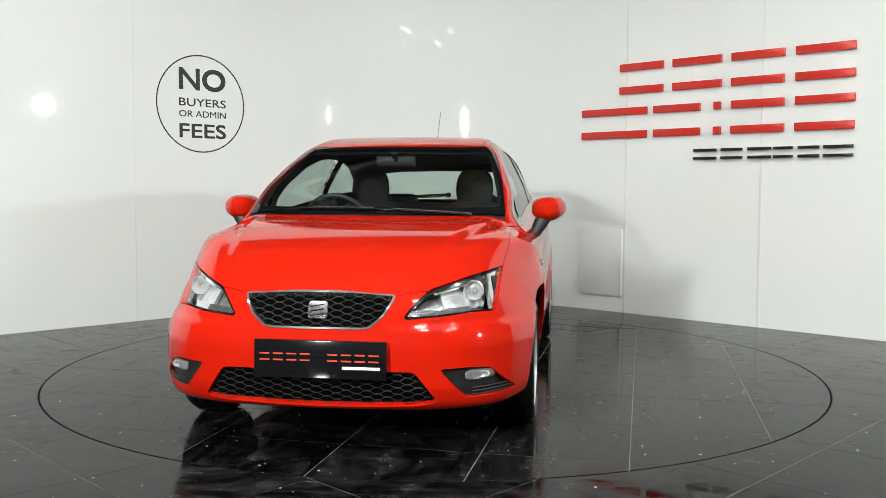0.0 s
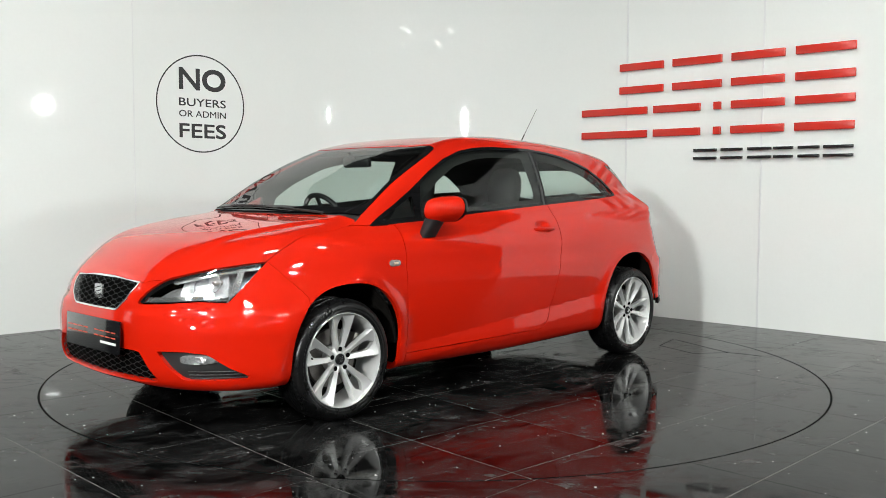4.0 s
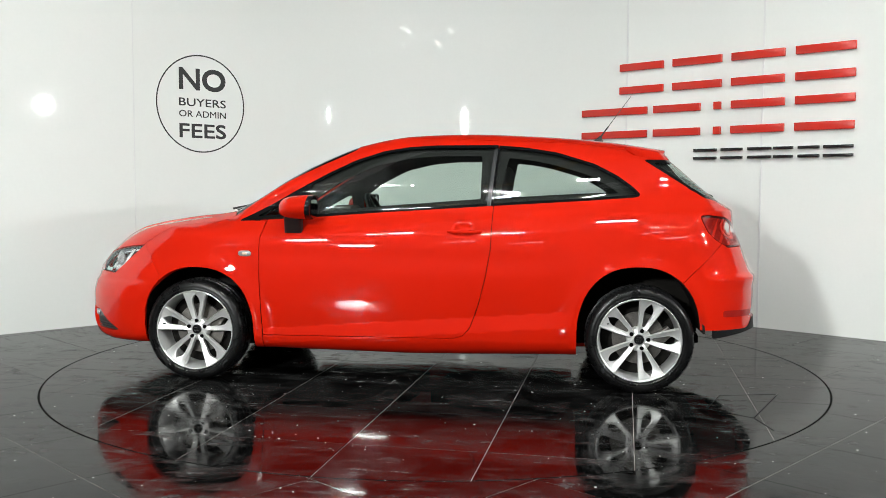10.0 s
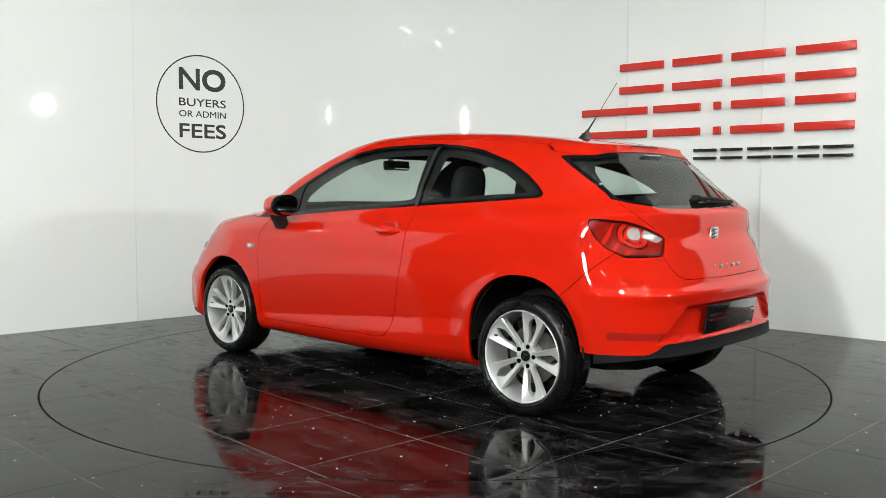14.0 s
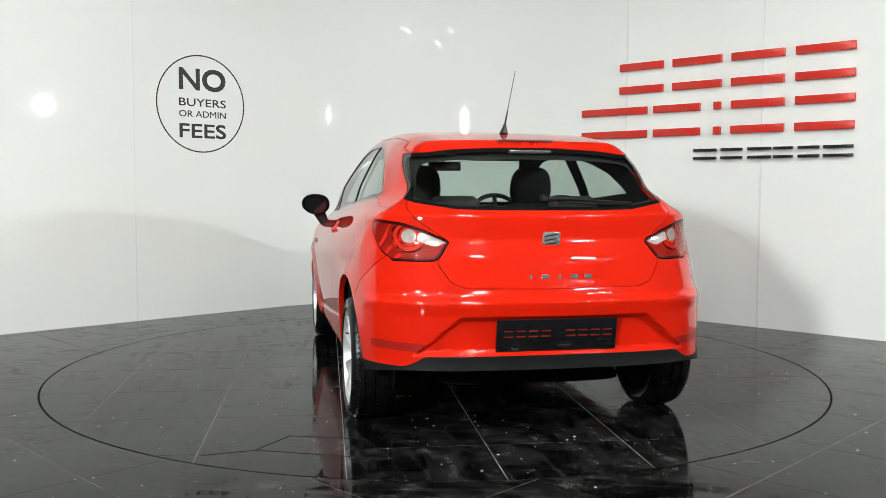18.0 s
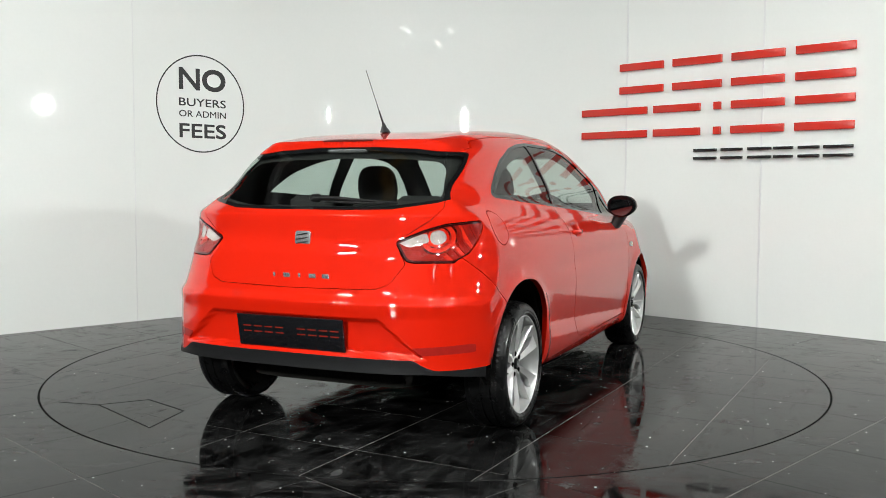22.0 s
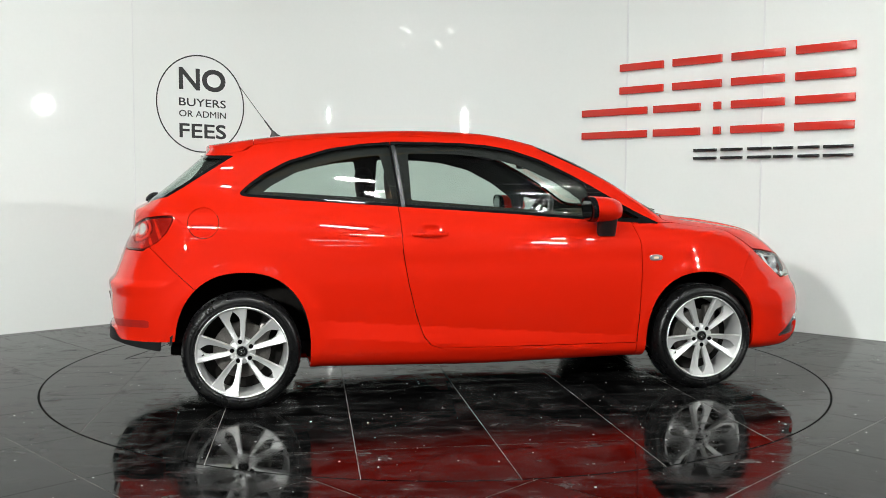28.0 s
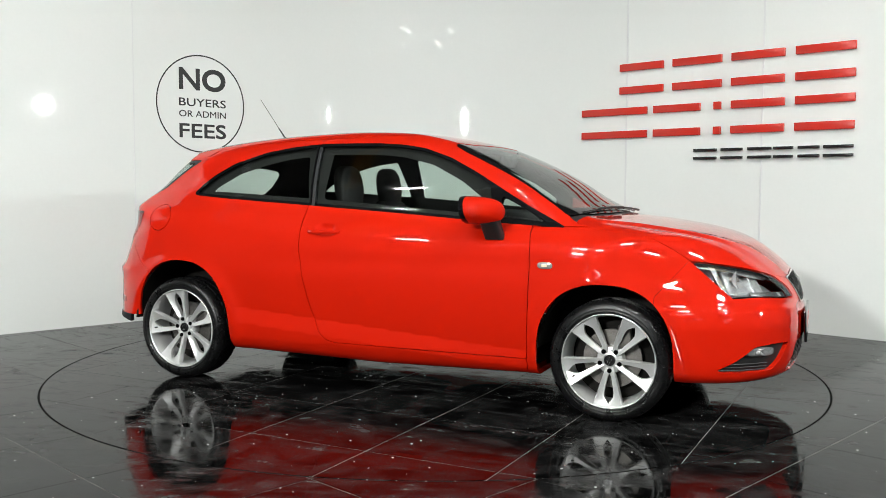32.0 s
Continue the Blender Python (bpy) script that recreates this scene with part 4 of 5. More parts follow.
def build_car():
    car = new("car")
    tagged(car, "bright red three-door hatchback with silver alloy wheels, on a turntable", "car")
    skin = car_skin()
    _, skin = cut(skin, arch_field(skin[0]))
    V = skin[0]
    _, skin = cut(skin, np.maximum(np.maximum(V[:, 2] - 0.30, V[:, 0] + 1.0), V[:, 1] - 0.62))
    build_lining(car, skin)

    # side windows
    def xz(skin, poly, r, y0=0.4):
        V = skin[0]
        return np.where(V[:, 1] > y0, sdf(rounded(poly, r), V[:, 0], V[:, 2]), 1.0)

    dlo, skin = cut(skin, np.where(skin[0][:, 2] > 0.85, xz(skin, DLO, 0.02), 1.0))
    V = dlo[0]
    line = -0.43 - (V[:, 2] - 1.0) * 0.10
    fg = np.maximum(np.maximum(xz(dlo, DLO, 0.02) + 0.014, V[:, 0] - 0.612 + (V[:, 2] - 1.0) * 0.2), line + 0.022 - V[:, 0])
    door_glass, dlo = ring_cut(dlo, fg, 0.0)
    V = dlo[0]
    line = -0.43 - (V[:, 2] - 1.0) * 0.10
    quarter, dlo = ring_cut(dlo, np.maximum(xz(dlo, DLO, 0.02) + 0.014, V[:, 0] - line + 0.010), 0.0)
    small, dlo = ring_cut(dlo, xz(dlo, SMALL_GLASS, 0.01), 0.0)
    front_trim, rear_trim = ring_cut(dlo, np.where(True, -0.43 + 0.0 * dlo[0][:, 0] - (dlo[0][:, 2] - 1.0) * 0.10 - dlo[0][:, 0], 1.0), 0.006)
    V = front_trim[0]
    strip, front_trim = cut(front_trim, np.maximum(V[:, 0] + 0.43 + (V[:, 2] - 1.0) * 0.10 - 0.022, V[:, 2] - 1.318))
    mirror_pair("pillar_strip", strip, PILLAR, car, depth=0.012, label="graphite strip on the door pillar")
    mirror_pair("window_trim", front_trim, BLACK_GLOSS, car, depth=0.012, label="gloss black window frame")
    mirror_pair("pillar_trim", rear_trim, BLACK_GLOSS, car, depth=0.012, label="gloss black window frame")
    for s in (1, -1):
        for name, piece in (("door_window", door_glass), ("quarter_window", quarter), ("corner_window", small)):
            g = panel(name, piece, GLASS, car, both=False, side=s, depth=0.0035, sink=0.004, label="green tinted side glass")
            g.visible_shadow = False

    # windscreen, seen from above
    def xy(skin, poly, r, z0):
        V = skin[0]
        return np.where(V[:, 2] > z0, sdf(rounded(poly, r), V[:, 0], V[:, 1]), 1.0)

    screen, skin = ring_cut(skin, xy(skin, SCREEN_OUT, 0.02, 0.88), 0.004)
    clear, band = cut(screen, xy(screen, SCREEN_IN, 0.03, 0.5))
    g = panel("windscreen", clear, SCREEN, car, depth=0.0035, sink=0.002, label="curved tinted windscreen")
    g.visible_shadow = False
    panel("windscreen_border", band, BLACK_GLOSS, car, depth=0.006, sink=0.002, label="black glass border")

    # nose
    def yz(skin, poly, r, x0):
        V = skin[0]
        return np.where(V[:, 0] > x0, sdf(rounded(poly, r), V[:, 1], V[:, 2]), 1.0)

    V = skin[0]
    fh = np.maximum(yz(skin, HEAD, 0.02, 1.4), (1.578 + (0.765 - V[:, 2]) * 1.15 - V[:, 0]) * 0.65)
    head, skin = ring_cut(skin, fh, 0.006)
    bonnet, skin = ring_cut(skin, xy(skin, BONNET, 0.015, 0.62), 0.0018)
    panel("bonnet", bonnet, RED, car, depth=0.02, label="glossy red bonnet")
    ring, skin = cut(skin, yz(skin, GRILLE, 0.006, 1.8) - 0.0045)
    grille, ring = cut(ring, yz(ring, GRILLE, 0.006, 1.8) + 0.0035)
    panel("grille_surround", ring, BRIGHT, car, depth=0.03, sink=-0.004, label="chrome grille surround")
    # shallow near-black sheets, here and below, stand in for the unlit depth behind
    panel("grille_back", grille, VOID, car, depth=0.0, sink=0.026, label="black sheet painted for the dark behind the grille")
    low, skin = cut(skin, yz(skin, LOW_GRILLE, 0.015, 1.8))
    panel("lower_grille_back", low, VOID, car, depth=0.0, sink=0.023, label="black sheet painted for the dark behind the lower grille")
    fog, skin = cut(skin, yz(skin, FOG, 0.015, 1.6))
    mirror_pair("fog_lamp_bezel", fog, BLACK_PLASTIC, car, depth=0.0, sink=0.022, label="black plastic fog lamp recess")
    V = skin[0]
    line = np.where(V[:, 2] > 0.60, 1.440 + (V[:, 2] - 0.60) * 0.85, 1.440)
    bumper, skin = ring_cut(skin, np.where((V[:, 2] < 0.80) & (V[:, 0] > 1.2), line - V[:, 0], 1.0), 0.0022)
    panel("front_bumper", bumper, RED, car, depth=0.024, label="red painted front bumper")

    # tail
    def yzb(skin, poly, r, x0=-1.25):
        V = skin[0]
        return np.where(V[:, 0] < x0, sdf(rounded(poly, r), V[:, 1], V[:, 2]), 1.0)

    V = skin[0]
    ft = np.where(V[:, 0] < -1.3, np.maximum(sdf(rounded(TAIL_LAMP, 0.015), V[:, 1], V[:, 2]), sdf(rounded(TAIL_LAMP_SIDE, 0.01), V[:, 0], V[:, 2])), 1.0)
    tlamp, skin = ring_cut(skin, ft, 0.005)
    V = skin[0]
    fg = np.maximum(yzb(skin, BACK_GLASS, 0.006, -1.2), (1.253 + 0.642 * (V[:, 0] + 1.262) - V[:, 2]) * 0.84)
    bg, skin = cut(skin, fg)
    clear, band = cut(bg, np.maximum(yzb(bg, BACK_GLASS, 0.006) + 0.016, (1.253 + 0.642 * (bg[0][:, 0] + 1.262) - bg[0][:, 2]) * 0.84 + 0.016))
    g = panel("rear_window", clear, GLASS, car, depth=0.0035, sink=0.003, label="tinted rear window")
    g.visible_shadow = False
    panel("rear_window_border", band, BLACK_GLOSS, car, depth=0.012, sink=0.003, label="black rear window border")
    brake, skin = cut(skin, np.where(skin[0][:, 0] < -1.3, sdf([(-0.2, 1.306), (0.135, 1.306), (0.142, 1.322), (-0.2, 1.324)], skin[0][:, 1], skin[0][:, 2]), 1.0))
    panel("high_brake_light", brake, BRAKE_DARK, car, depth=0.004, label="dark red high-level brake light")
    gate, skin = ring_cut(skin, np.maximum(yzb(skin, TAILGATE, 0.012, -1.0), skin[0][:, 0] + 1.165), 0.0028)
    panel("tailgate", gate, RED, car, depth=0.02, label="red tailgate")
    V = skin[0]
    line = np.minimum(-1.655 + (0.787 - V[:, 2]) * 1.06, -1.40)
    rb, skin = ring_cut(skin, np.where((V[:, 2] < 0.85) & (V[:, 0] < -1.3), V[:, 0] - line, 1.0), 0.005)
    val, rb = cut(rb, sdf(rounded([(-0.2, 0.392), (0.560, 0.390), (0.590, 0.368), (0.635, 0.346), (0.90, 0.346), (0.90, 0.0), (-0.2, 0.0)], 0.02), rb[0][:, 1], rb[0][:, 2]))
    val, _ = cut(val, np.maximum(0.332 - np.clip(0.14 * (val[0][:, 0] + 1.84), 0, 0.06) - val[0][:, 2], val[0][:, 0] + 1.62))
    rb, _ = cut(rb, 0.335 - rb[0][:, 2])
    panel("rear_valance", val, VALANCE, car, depth=0.02, sink=-0.004, label="black plastic lower rear bumper")
    rf, rb = cut(rb, np.where(rb[0][:, 0] < -1.64, sdf([(0.552, 0.440), (0.76, 0.450), (0.76, 0.414), (0.575, 0.408)], rb[0][:, 1], rb[0][:, 2]), 1.0))
    mirror_pair("reflector", rf, REFLECTOR, car, depth=0.002, sink=-0.001, label="red rear reflector")
    panel("rear_bumper", rb, RED, car, depth=0.018, label="red painted rear bumper")

    # sides
    V = skin[0]
    fd = np.where((V[:, 1] > 0.5), sdf(rounded(DOOR, 0.012), V[:, 0], V[:, 2]), 1.0)
    door, skin = ring_cut(skin, fd, 0.0042)
    mirror_pair("door", door, RED, car, depth=0.025, label="red car door")
    V = skin[0]
    cowl, skin = cut(skin, np.where((V[:, 2] > 0.85) & (V[:, 0] > 0.9), sdf([(1.20, -0.2), (1.20, 0.45), (1.06, 0.675), (0.98, 0.655), (0.9, 0.4), (0.9, -0.2)], V[:, 0], V[:, 1]), 1.0))
    panel("cowl", cowl, BLACK_PLASTIC, car, depth=0.006, sink=0.008, label="black plastic scuttle")
    V = skin[0]
    fend, skin = ring_cut(skin, np.where(V[:, 2] < 0.96, np.maximum(0.838 - V[:, 0], (V[:, 2] - 0.908) * 0.8 + 0.0 * V[:, 0]), 1.0), 0.0034)
    mirror_pair("front_wing", fend, RED, car, depth=0.025, label="red front wing")
    V = skin[0]
    roof, skin = ring_cut(skin, np.where((V[:, 2] > 1.2), sdf(rounded([(0.46, -0.2), (0.46, 0.47), (-0.3, 0.505), (-1.30, 0.514), (-1.30, -0.2)], 0.02), V[:, 0], V[:, 1]), 1.0), 0.004)
    panel("roof", roof, RED, car, depth=0.01, label="red roof")
    V = skin[0]
    sill, skin = cut(skin, np.where((np.abs(V[:, 0]) < 1.0), V[:, 2] - 0.262, 1.0))
    mirror_pair("sill", sill, RED, car, depth=0.02, label="red sill")
    inside, _ = cut(skin, np.maximum(0.93 - skin[0][:, 2], np.abs(skin[0][:, 0] + 0.2) - 1.35))
    mirror_pair("pillar_lining", inside, LINING, car, depth=0.0, sink=0.010, label="dark inner pillar trim")
    panel("body_side", skin, RED, car, both=False, side=1, depth=0.025, label="red rear quarter panel and pillars")
    V = skin[0]
    flap, rest = ring_cut(skin, np.where(V[:, 1] > 0.4, np.hypot(V[:, 0] + 1.412, V[:, 2] - 0.918) - 0.074, 1.0), 0.004)
    panel("fuel_flap", flap, RED, car, both=False, side=-1, depth=0.012)
    panel("body_side", rest, RED, car, both=False, side=-1, depth=0.025, label="red rear quarter panel and pillars")

    # wheels
    wheel = build_wheel()
    wheel.parent = car
    wheel.matrix_local = pose(HUB_X, 0.727, WHEEL_Z)
    tagged(wheel, "silver ten-spoke alloy wheel with a black tyre")
    for x, s, spin in ((-HUB_X, 1, -18), (HUB_X, -1, 36), (-HUB_X, -1, 12)):
        copy_thing(wheel, pose(x, s * 0.727, WHEEL_Z, 0, spin, 0 if s > 0 else 180))
    build_details(car, head, tlamp)
    return car


def meet(axis, p, lo, hi):
    """Where lines along an axis meet the car's skin, from lo inside to hi outside. The other two places are numbers or arrays."""
    p = [np.asarray(v, float) for v in p]
    shape = np.broadcast(*p).shape
    p = [np.broadcast_to(v, shape).copy() for v in p]
    lo, hi = np.full(shape, float(lo)), np.full(shape, float(hi))
    for _ in range(30):
        p[axis] = (lo + hi) / 2
        ins = body(*p) < 0
        lo, hi = np.where(ins, p[axis], lo), np.where(ins, hi, p[axis])
    return lo if shape else float(lo)


def side_y(x, z):
    return meet(1, (x, 0, z), 0.2, 1.2)


def nose_x(y, z):
    return meet(0, (0, y, z), 1.2, 2.4)


def tail_x(y, z):
    return meet(0, (0, y, z), -1.1, -2.4)


def top_z(x, y):
    return meet(2, (x, y, 0), 0.6, 1.8)


def build_lining(car, skin):
    """The dark trim inside the doors, pillars and roof, with openings behind the glass."""
    V = skin[0]
    keep, _ = cut(skin, np.maximum(np.maximum(V[:, 0] - 1.12, -1.74 - V[:, 0]), 0.50 - V[:, 2]))
    for poly, ax, lim in ((DOOR_GLASS, (0, 2), 0.015), (QUARTER_GLASS, (0, 2), 0.022), (SCREEN_IN, (0, 1), 0.010), (BACK_CLEAR, (1, 2), 0.0), (SMALL_GLASS, (0, 2), 0.0)):
        V = keep[0]
        f = sdf(rounded(poly, 0.03), V[:, ax[0]], V[:, ax[1]]) + lim
        if ax == (0, 2):
            f = np.where((V[:, 1] > 0.4) & (V[:, 2] > 0.9), f, 1.0)
        elif ax == (0, 1):
            f = np.where(V[:, 2] > 0.9, f, 1.0)
        else:
            f = np.where(V[:, 0] < -1.2, f, 1.0)
        _, keep = cut(keep, f)
    panel("interior_lining", keep, LINING, car, depth=0.0, sink=0.028, label="dark grey interior trim")


def build_details(car, head, tlamp):
    flip = Matrix.Diagonal((1, -1, 1, 1))

    def both(name, make, mat, label="", parent=None):
        """A part on each side, mirrored."""
        out = []
        for s in (1, -1):
            bm = make()
            if s < 0:
                bmesh.ops.transform(bm, matrix=flip, verts=bm.verts)
                bmesh.ops.reverse_faces(bm, faces=bm.faces[:])
            out.append(part(name, bm, mat, parent[0 if s > 0 else 1] if parent else car, label))
        return out

    # headlights: dark bowl, reflectors, amber bulb, clear cover
    mirror_pair("headlight", head, LAMP_BASE, car, depth=0.0, sink=0.075, label="clear headlight with chrome reflectors")
    for b in mirror_pair("headlight_cover", head, LENS_GLASS, car, depth=0.004):
        b.visible_shadow = False
    rim_, _ = cut(head, -0.006 - sdf(rounded(HEAD, 0.02), head[0][:, 1], head[0][:, 2]))
    mirror_pair("lamp_border", rim_, LAMP_DARK, car, depth=0.02, sink=0.006, label="black lamp border")
    V = head[0]
    strip, _ = cut(head, np.maximum(np.abs(V[:, 2] - 0.607 - 0.06 * (V[:, 1] - 0.45)) - 0.014, V[:, 1] - 0.600))
    mirror_pair("lower_reflector", strip, BRIGHT, car, depth=0.02, sink=0.030, label="bright chrome strip")
    # main reflector in broad facets round the bulb
    for k, (y0, y1, sink) in enumerate(((0.498, 0.545, 0.052), (0.545, 0.632, 0.060), (0.632, 0.652, 0.048))):
        V = head[0]
        tilt = V[:, 1] + (V[:, 2] - 0.66) * 0.45
        facet, _ = cut(head, np.maximum(np.maximum(y0 - tilt, tilt - y1), np.maximum(V[:, 2] - 0.738, 0.626 - V[:, 2])))
        mirror_pair("reflector_facet", facet, LAMP_GREY, car, depth=0.016, sink=sink)
    V = head[0]
    upper, _ = cut(head, np.maximum(np.abs(V[:, 2] - 0.712 - 0.22 * (V[:, 1] - 0.55)) - 0.008, 0.452 - V[:, 1]))
    mirror_pair("light_guide", upper, BRIGHT, car, depth=0.015, sink=0.022, label="chrome light guide under the upper edge")
    V = head[0]
    outer, _ = cut(head, np.abs(V[:, 1] - 0.660 + 0.25 * (V[:, 2] - 0.70)) - 0.007)
    mirror_pair("upright_bar", outer, BRIGHT, car, depth=0.02, sink=0.018, label="upright chrome bar")

    def bowl(x, y, z, r):
        return lambda: lathe([(r * 1.05, 0.0), (r * 1.08, 0.004), (r, 0.006), (r * 0.9, -0.004), (r * 0.6, -0.014), (r * 0.2, -0.02), (0, -0.02)], 28, pose(x, y, z, 0, 84, 0))
    for y, z, r in ((0.588, 0.672, 0.040),):
        x = nose_x(y, z) - 0.050
        both("lamp_bowl", bowl(x, y, z, r), LAMP_GREY, "chrome lamp bowl")
        both("bulb", lambda: lathe([(0.011, -0.03), (0.012, 0.004), (0.008, 0.013), (0, 0.016)], 16, pose(x, y, z, 0, 90, 0)), LENS_CLEAR)
    x = nose_x(0.668, 0.728) - 0.040
    both("indicator_bulb", lambda: lathe([(0.012, -0.02), (0.013, 0.0), (0.009, 0.010), (0, 0.013)], 18, pose(x - 0.030, 0.672, 0.722, 0, 80, 20)), AMBER, "amber indicator bulb")

    # tail lamps: red lens, clear strip, round lamp, dark edge
    V = tlamp[0]
    edge, lens = cut(tlamp, np.where(V[:, 1] > 0, 0.010 + sdf(rounded(TAIL_LAMP, 0.015), V[:, 1], V[:, 2]), 0) * -1)
    V = lens[0]
    clear, lens = cut(lens, sdf(rounded([(0.452, 0.862), (0.560, 0.905), (0.575, 0.868), (0.500, 0.842)], 0.008), V[:, 1], V[:, 2]))
    V = lens[0]
    lamp_, lens = cut(lens, np.hypot(V[:, 1] - 0.604, V[:, 2] - 0.886) - 0.030)
    V = lens[0]
    reach = np.hypot(V[:, 1] - 0.604, V[:, 2] - 0.886)
    dark, lens = cut(lens, np.maximum(np.maximum(V[:, 1] - 0.560, 0.060 - reach), V[:, 2] - 0.832))
    V = lens[0]
    for r0, r1, mat, sink, words in ((0.030, 0.040, LENS_RED, 0.003, "bright red lamp ring"), (0.040, 0.046, LENS_DARK, 0.006, "dark lamp ring"), (0.046, 0.062, LENS_RED, 0.004, "bright red lamp ring"), (0.062, 0.069, LENS_DARK, 0.007, "dark lamp ring"), (0.069, 0.082, LENS_MID, 0.004, "deep red lamp ring")):
        V = lens[0]
        d = np.hypot(V[:, 1] - 0.604, V[:, 2] - 0.886)
        halo, lens = cut(lens, np.maximum(r0 - d, d - r1))
        mirror_pair("lamp_ring", halo, mat, car, depth=0.012, sink=sink, label=words)
    for k in range(6):
        V = lens[0]
        rib, lens = cut(lens, np.abs(V[:, 0] + 1.60 + k * 0.028 + 0.4 * (V[:, 2] - 0.87)) - 0.009)
        mirror_pair("lens_rib", rib, LENS_RED if k % 2 else LENS_MID, car, depth=0.012, sink=0.002)
    mirror_pair("tail_lamp", lens, LENS_MID, car, depth=0.012, label="red tail lamp lens")
    for b in mirror_pair("tail_lamp_cover", tlamp, LENS_GLASS, car, depth=0.003, sink=-0.002):
        b.visible_shadow = False
    mirror_pair("lamp_edge", edge, LENS_DARK, car, depth=0.012, label="dark lamp edge")
    mirror_pair("lamp_band", dark, LENS_MID, car, depth=0.012, sink=0.002, label="dark red lamp band")
    mirror_pair("indicator_lens", clear, BULB_GLASS, car, depth=0.012, sink=0.001, label="clear reversing lens")
    mirror_pair("lamp_bulb_cover", lamp_, BULB_GLASS, car, depth=0.012, sink=0.003, label="round clear lamp")

    # grilles: wavy bars that touch into cells
    def bars(name, rows, z0, dz, half, back, cell):
        bm = None
        for r in range(rows):
            z = z0 + r * dz
            w = half(z)
            ys = np.linspace(-w, w, max(12, int(2 * w / cell * 10)) + 1)
            zs = z + (-1) ** r * dz * 0.42 * np.clip(1.5 * np.cos(2 * math.pi * ys / cell), -1, 1)
            pts = list(zip(nose_x(np.abs(ys), zs) - back, ys, zs))
            bm = tube(pts, 0.0015, 6, bm)
        return part(name, bm, GRILLE_BLACK, car, "black grille of wavy bars")
    bars("grille_mesh", 10, 0.554, 0.0127, lambda z: 0.212 + (z - 0.549) * 0.74, 0.008, 0.080)
    bars("lower_grille_mesh", 10, 0.255, 0.0130, lambda z: 0.462 - (z - 0.255) * 0.70, 0.011, 0.080)

    # badges as plain shapes
    def badge(name, x, z, sx, w, h):
        ob = part(name, slab(rounded([(-w / 2, -h / 2), (w / 2, -h / 2), (w / 2 + 0.006, h / 2), (-w / 2 + 0.006, h / 2)], 0.014), 0.008, pose(x, 0, z, 90, 0, 90 * sx), 0.002), SILVER, car, "plain chrome badge")
        for dz in (-0.018, 0.0, 0.018):
            part("badge_line", box_bm(0.003, w * 0.74, 0.0045, pose(x + sx * 0.0085, 0, z + dz, 10 * sx), 0.0008), LAMP_DARK, ob)
        return ob
    badge("front_badge", nose_x(0, 0.612) - 0.012, 0.612, 1, 0.078, 0.068)
    badge("rear_badge", tail_x(0, 0.872) - 0.001, 0.872, -1, 0.078, 0.066)
    for k in range(5):
        y = 0.105 - k * 0.064
        z = 0.717
        part("model_badge", box_bm(0.005, 0.010 if k in (0, 2) else 0.034, 0.020, pose(tail_x(abs(y), z) - 0.003, y, z, 0, -12), 0.0015), SILVER, car, "small chrome badge bar")

    # number plates without writing, printed with plain bars
    def plate(name, x, z, lean, sx, h, y0):
        m = pose(x, y0, z, 0, lean, 0)
        pl = part(name, box_bm(0.012, 0.530, h, m, 0.004), PLATE, car, "black plate with red printed bars")
        for k in range(9):
            if k == 4:
                continue
            y = (-0.222 + k * 0.0545) * 1.0
            for dz in (0.020, -0.004):
                part("print_bar", box_bm(0.001, 0.040, 0.0055, m @ pose(sx * 0.0066, y, dz)), PLATE_RED if sx > 0 else REAR_RED, pl)
        if sx > 0:
            part("print_bar", box_bm(0.001, 0.150, 0.011, m @ pose(0.0066, 0.165, -0.030)), WHITE_PRINT, pl, "white printed bar")
        return pl
    plate("front_plate", 2.072, 0.424, -2.5, 1, 0.150, 0.022)
    plate("rear_plate", -1.901, 0.476, -10.0, -1, 0.142, 0.0)

    # fog lamps in their recesses
    def fog_lamp():
        rings = []
        for k, d in ((1.0, 0.03), (1.0, 0.012), (0.93, 0.009), (0.5, 0.008), (0.08, 0.008)):
            q = np.arange(24) * math.pi / 12
            y = 0.630 + 0.056 * k * np.sign(np.cos(q)) * np.abs(np.cos(q)) ** 0.6
            z = 0.353 + 0.020 * k * np.sign(np.sin(q)) * np.abs(np.sin(q)) ** 0.6
            ring = list(zip(nose_x(y, z) - d, y, z))
            rings.append(ring)
        return loft(rings)
    lamps = both("fog_lamp", fog_lamp, LAMP_BASE, "clear fog lamp")
    both("fog_reflector", lambda: loft([[(nose_x(0.630, 0.354) - 0.022 + d - 0.35 * (y - 0.630), y, z) for x, y, z in super_ring(0, 0.634, 0.353, 0.034 * k, 0.013 * k, 24, 3.2)] for k, d in ((1.0, 0.0), (1.0, 0.013), (0.85, 0.016), (0.3, 0.010))]), LAMP_GREY, "", lamps)
    for k in range(3):
        z = 0.300 - k * 0.014
        both("recess_rib", lambda: tube([(nose_x(y, z) - 0.016, y, z) for y in (0.60, 0.65, 0.70, 0.73 + 0.01 * k)], 0.003, 6), BLACK_PLASTIC)

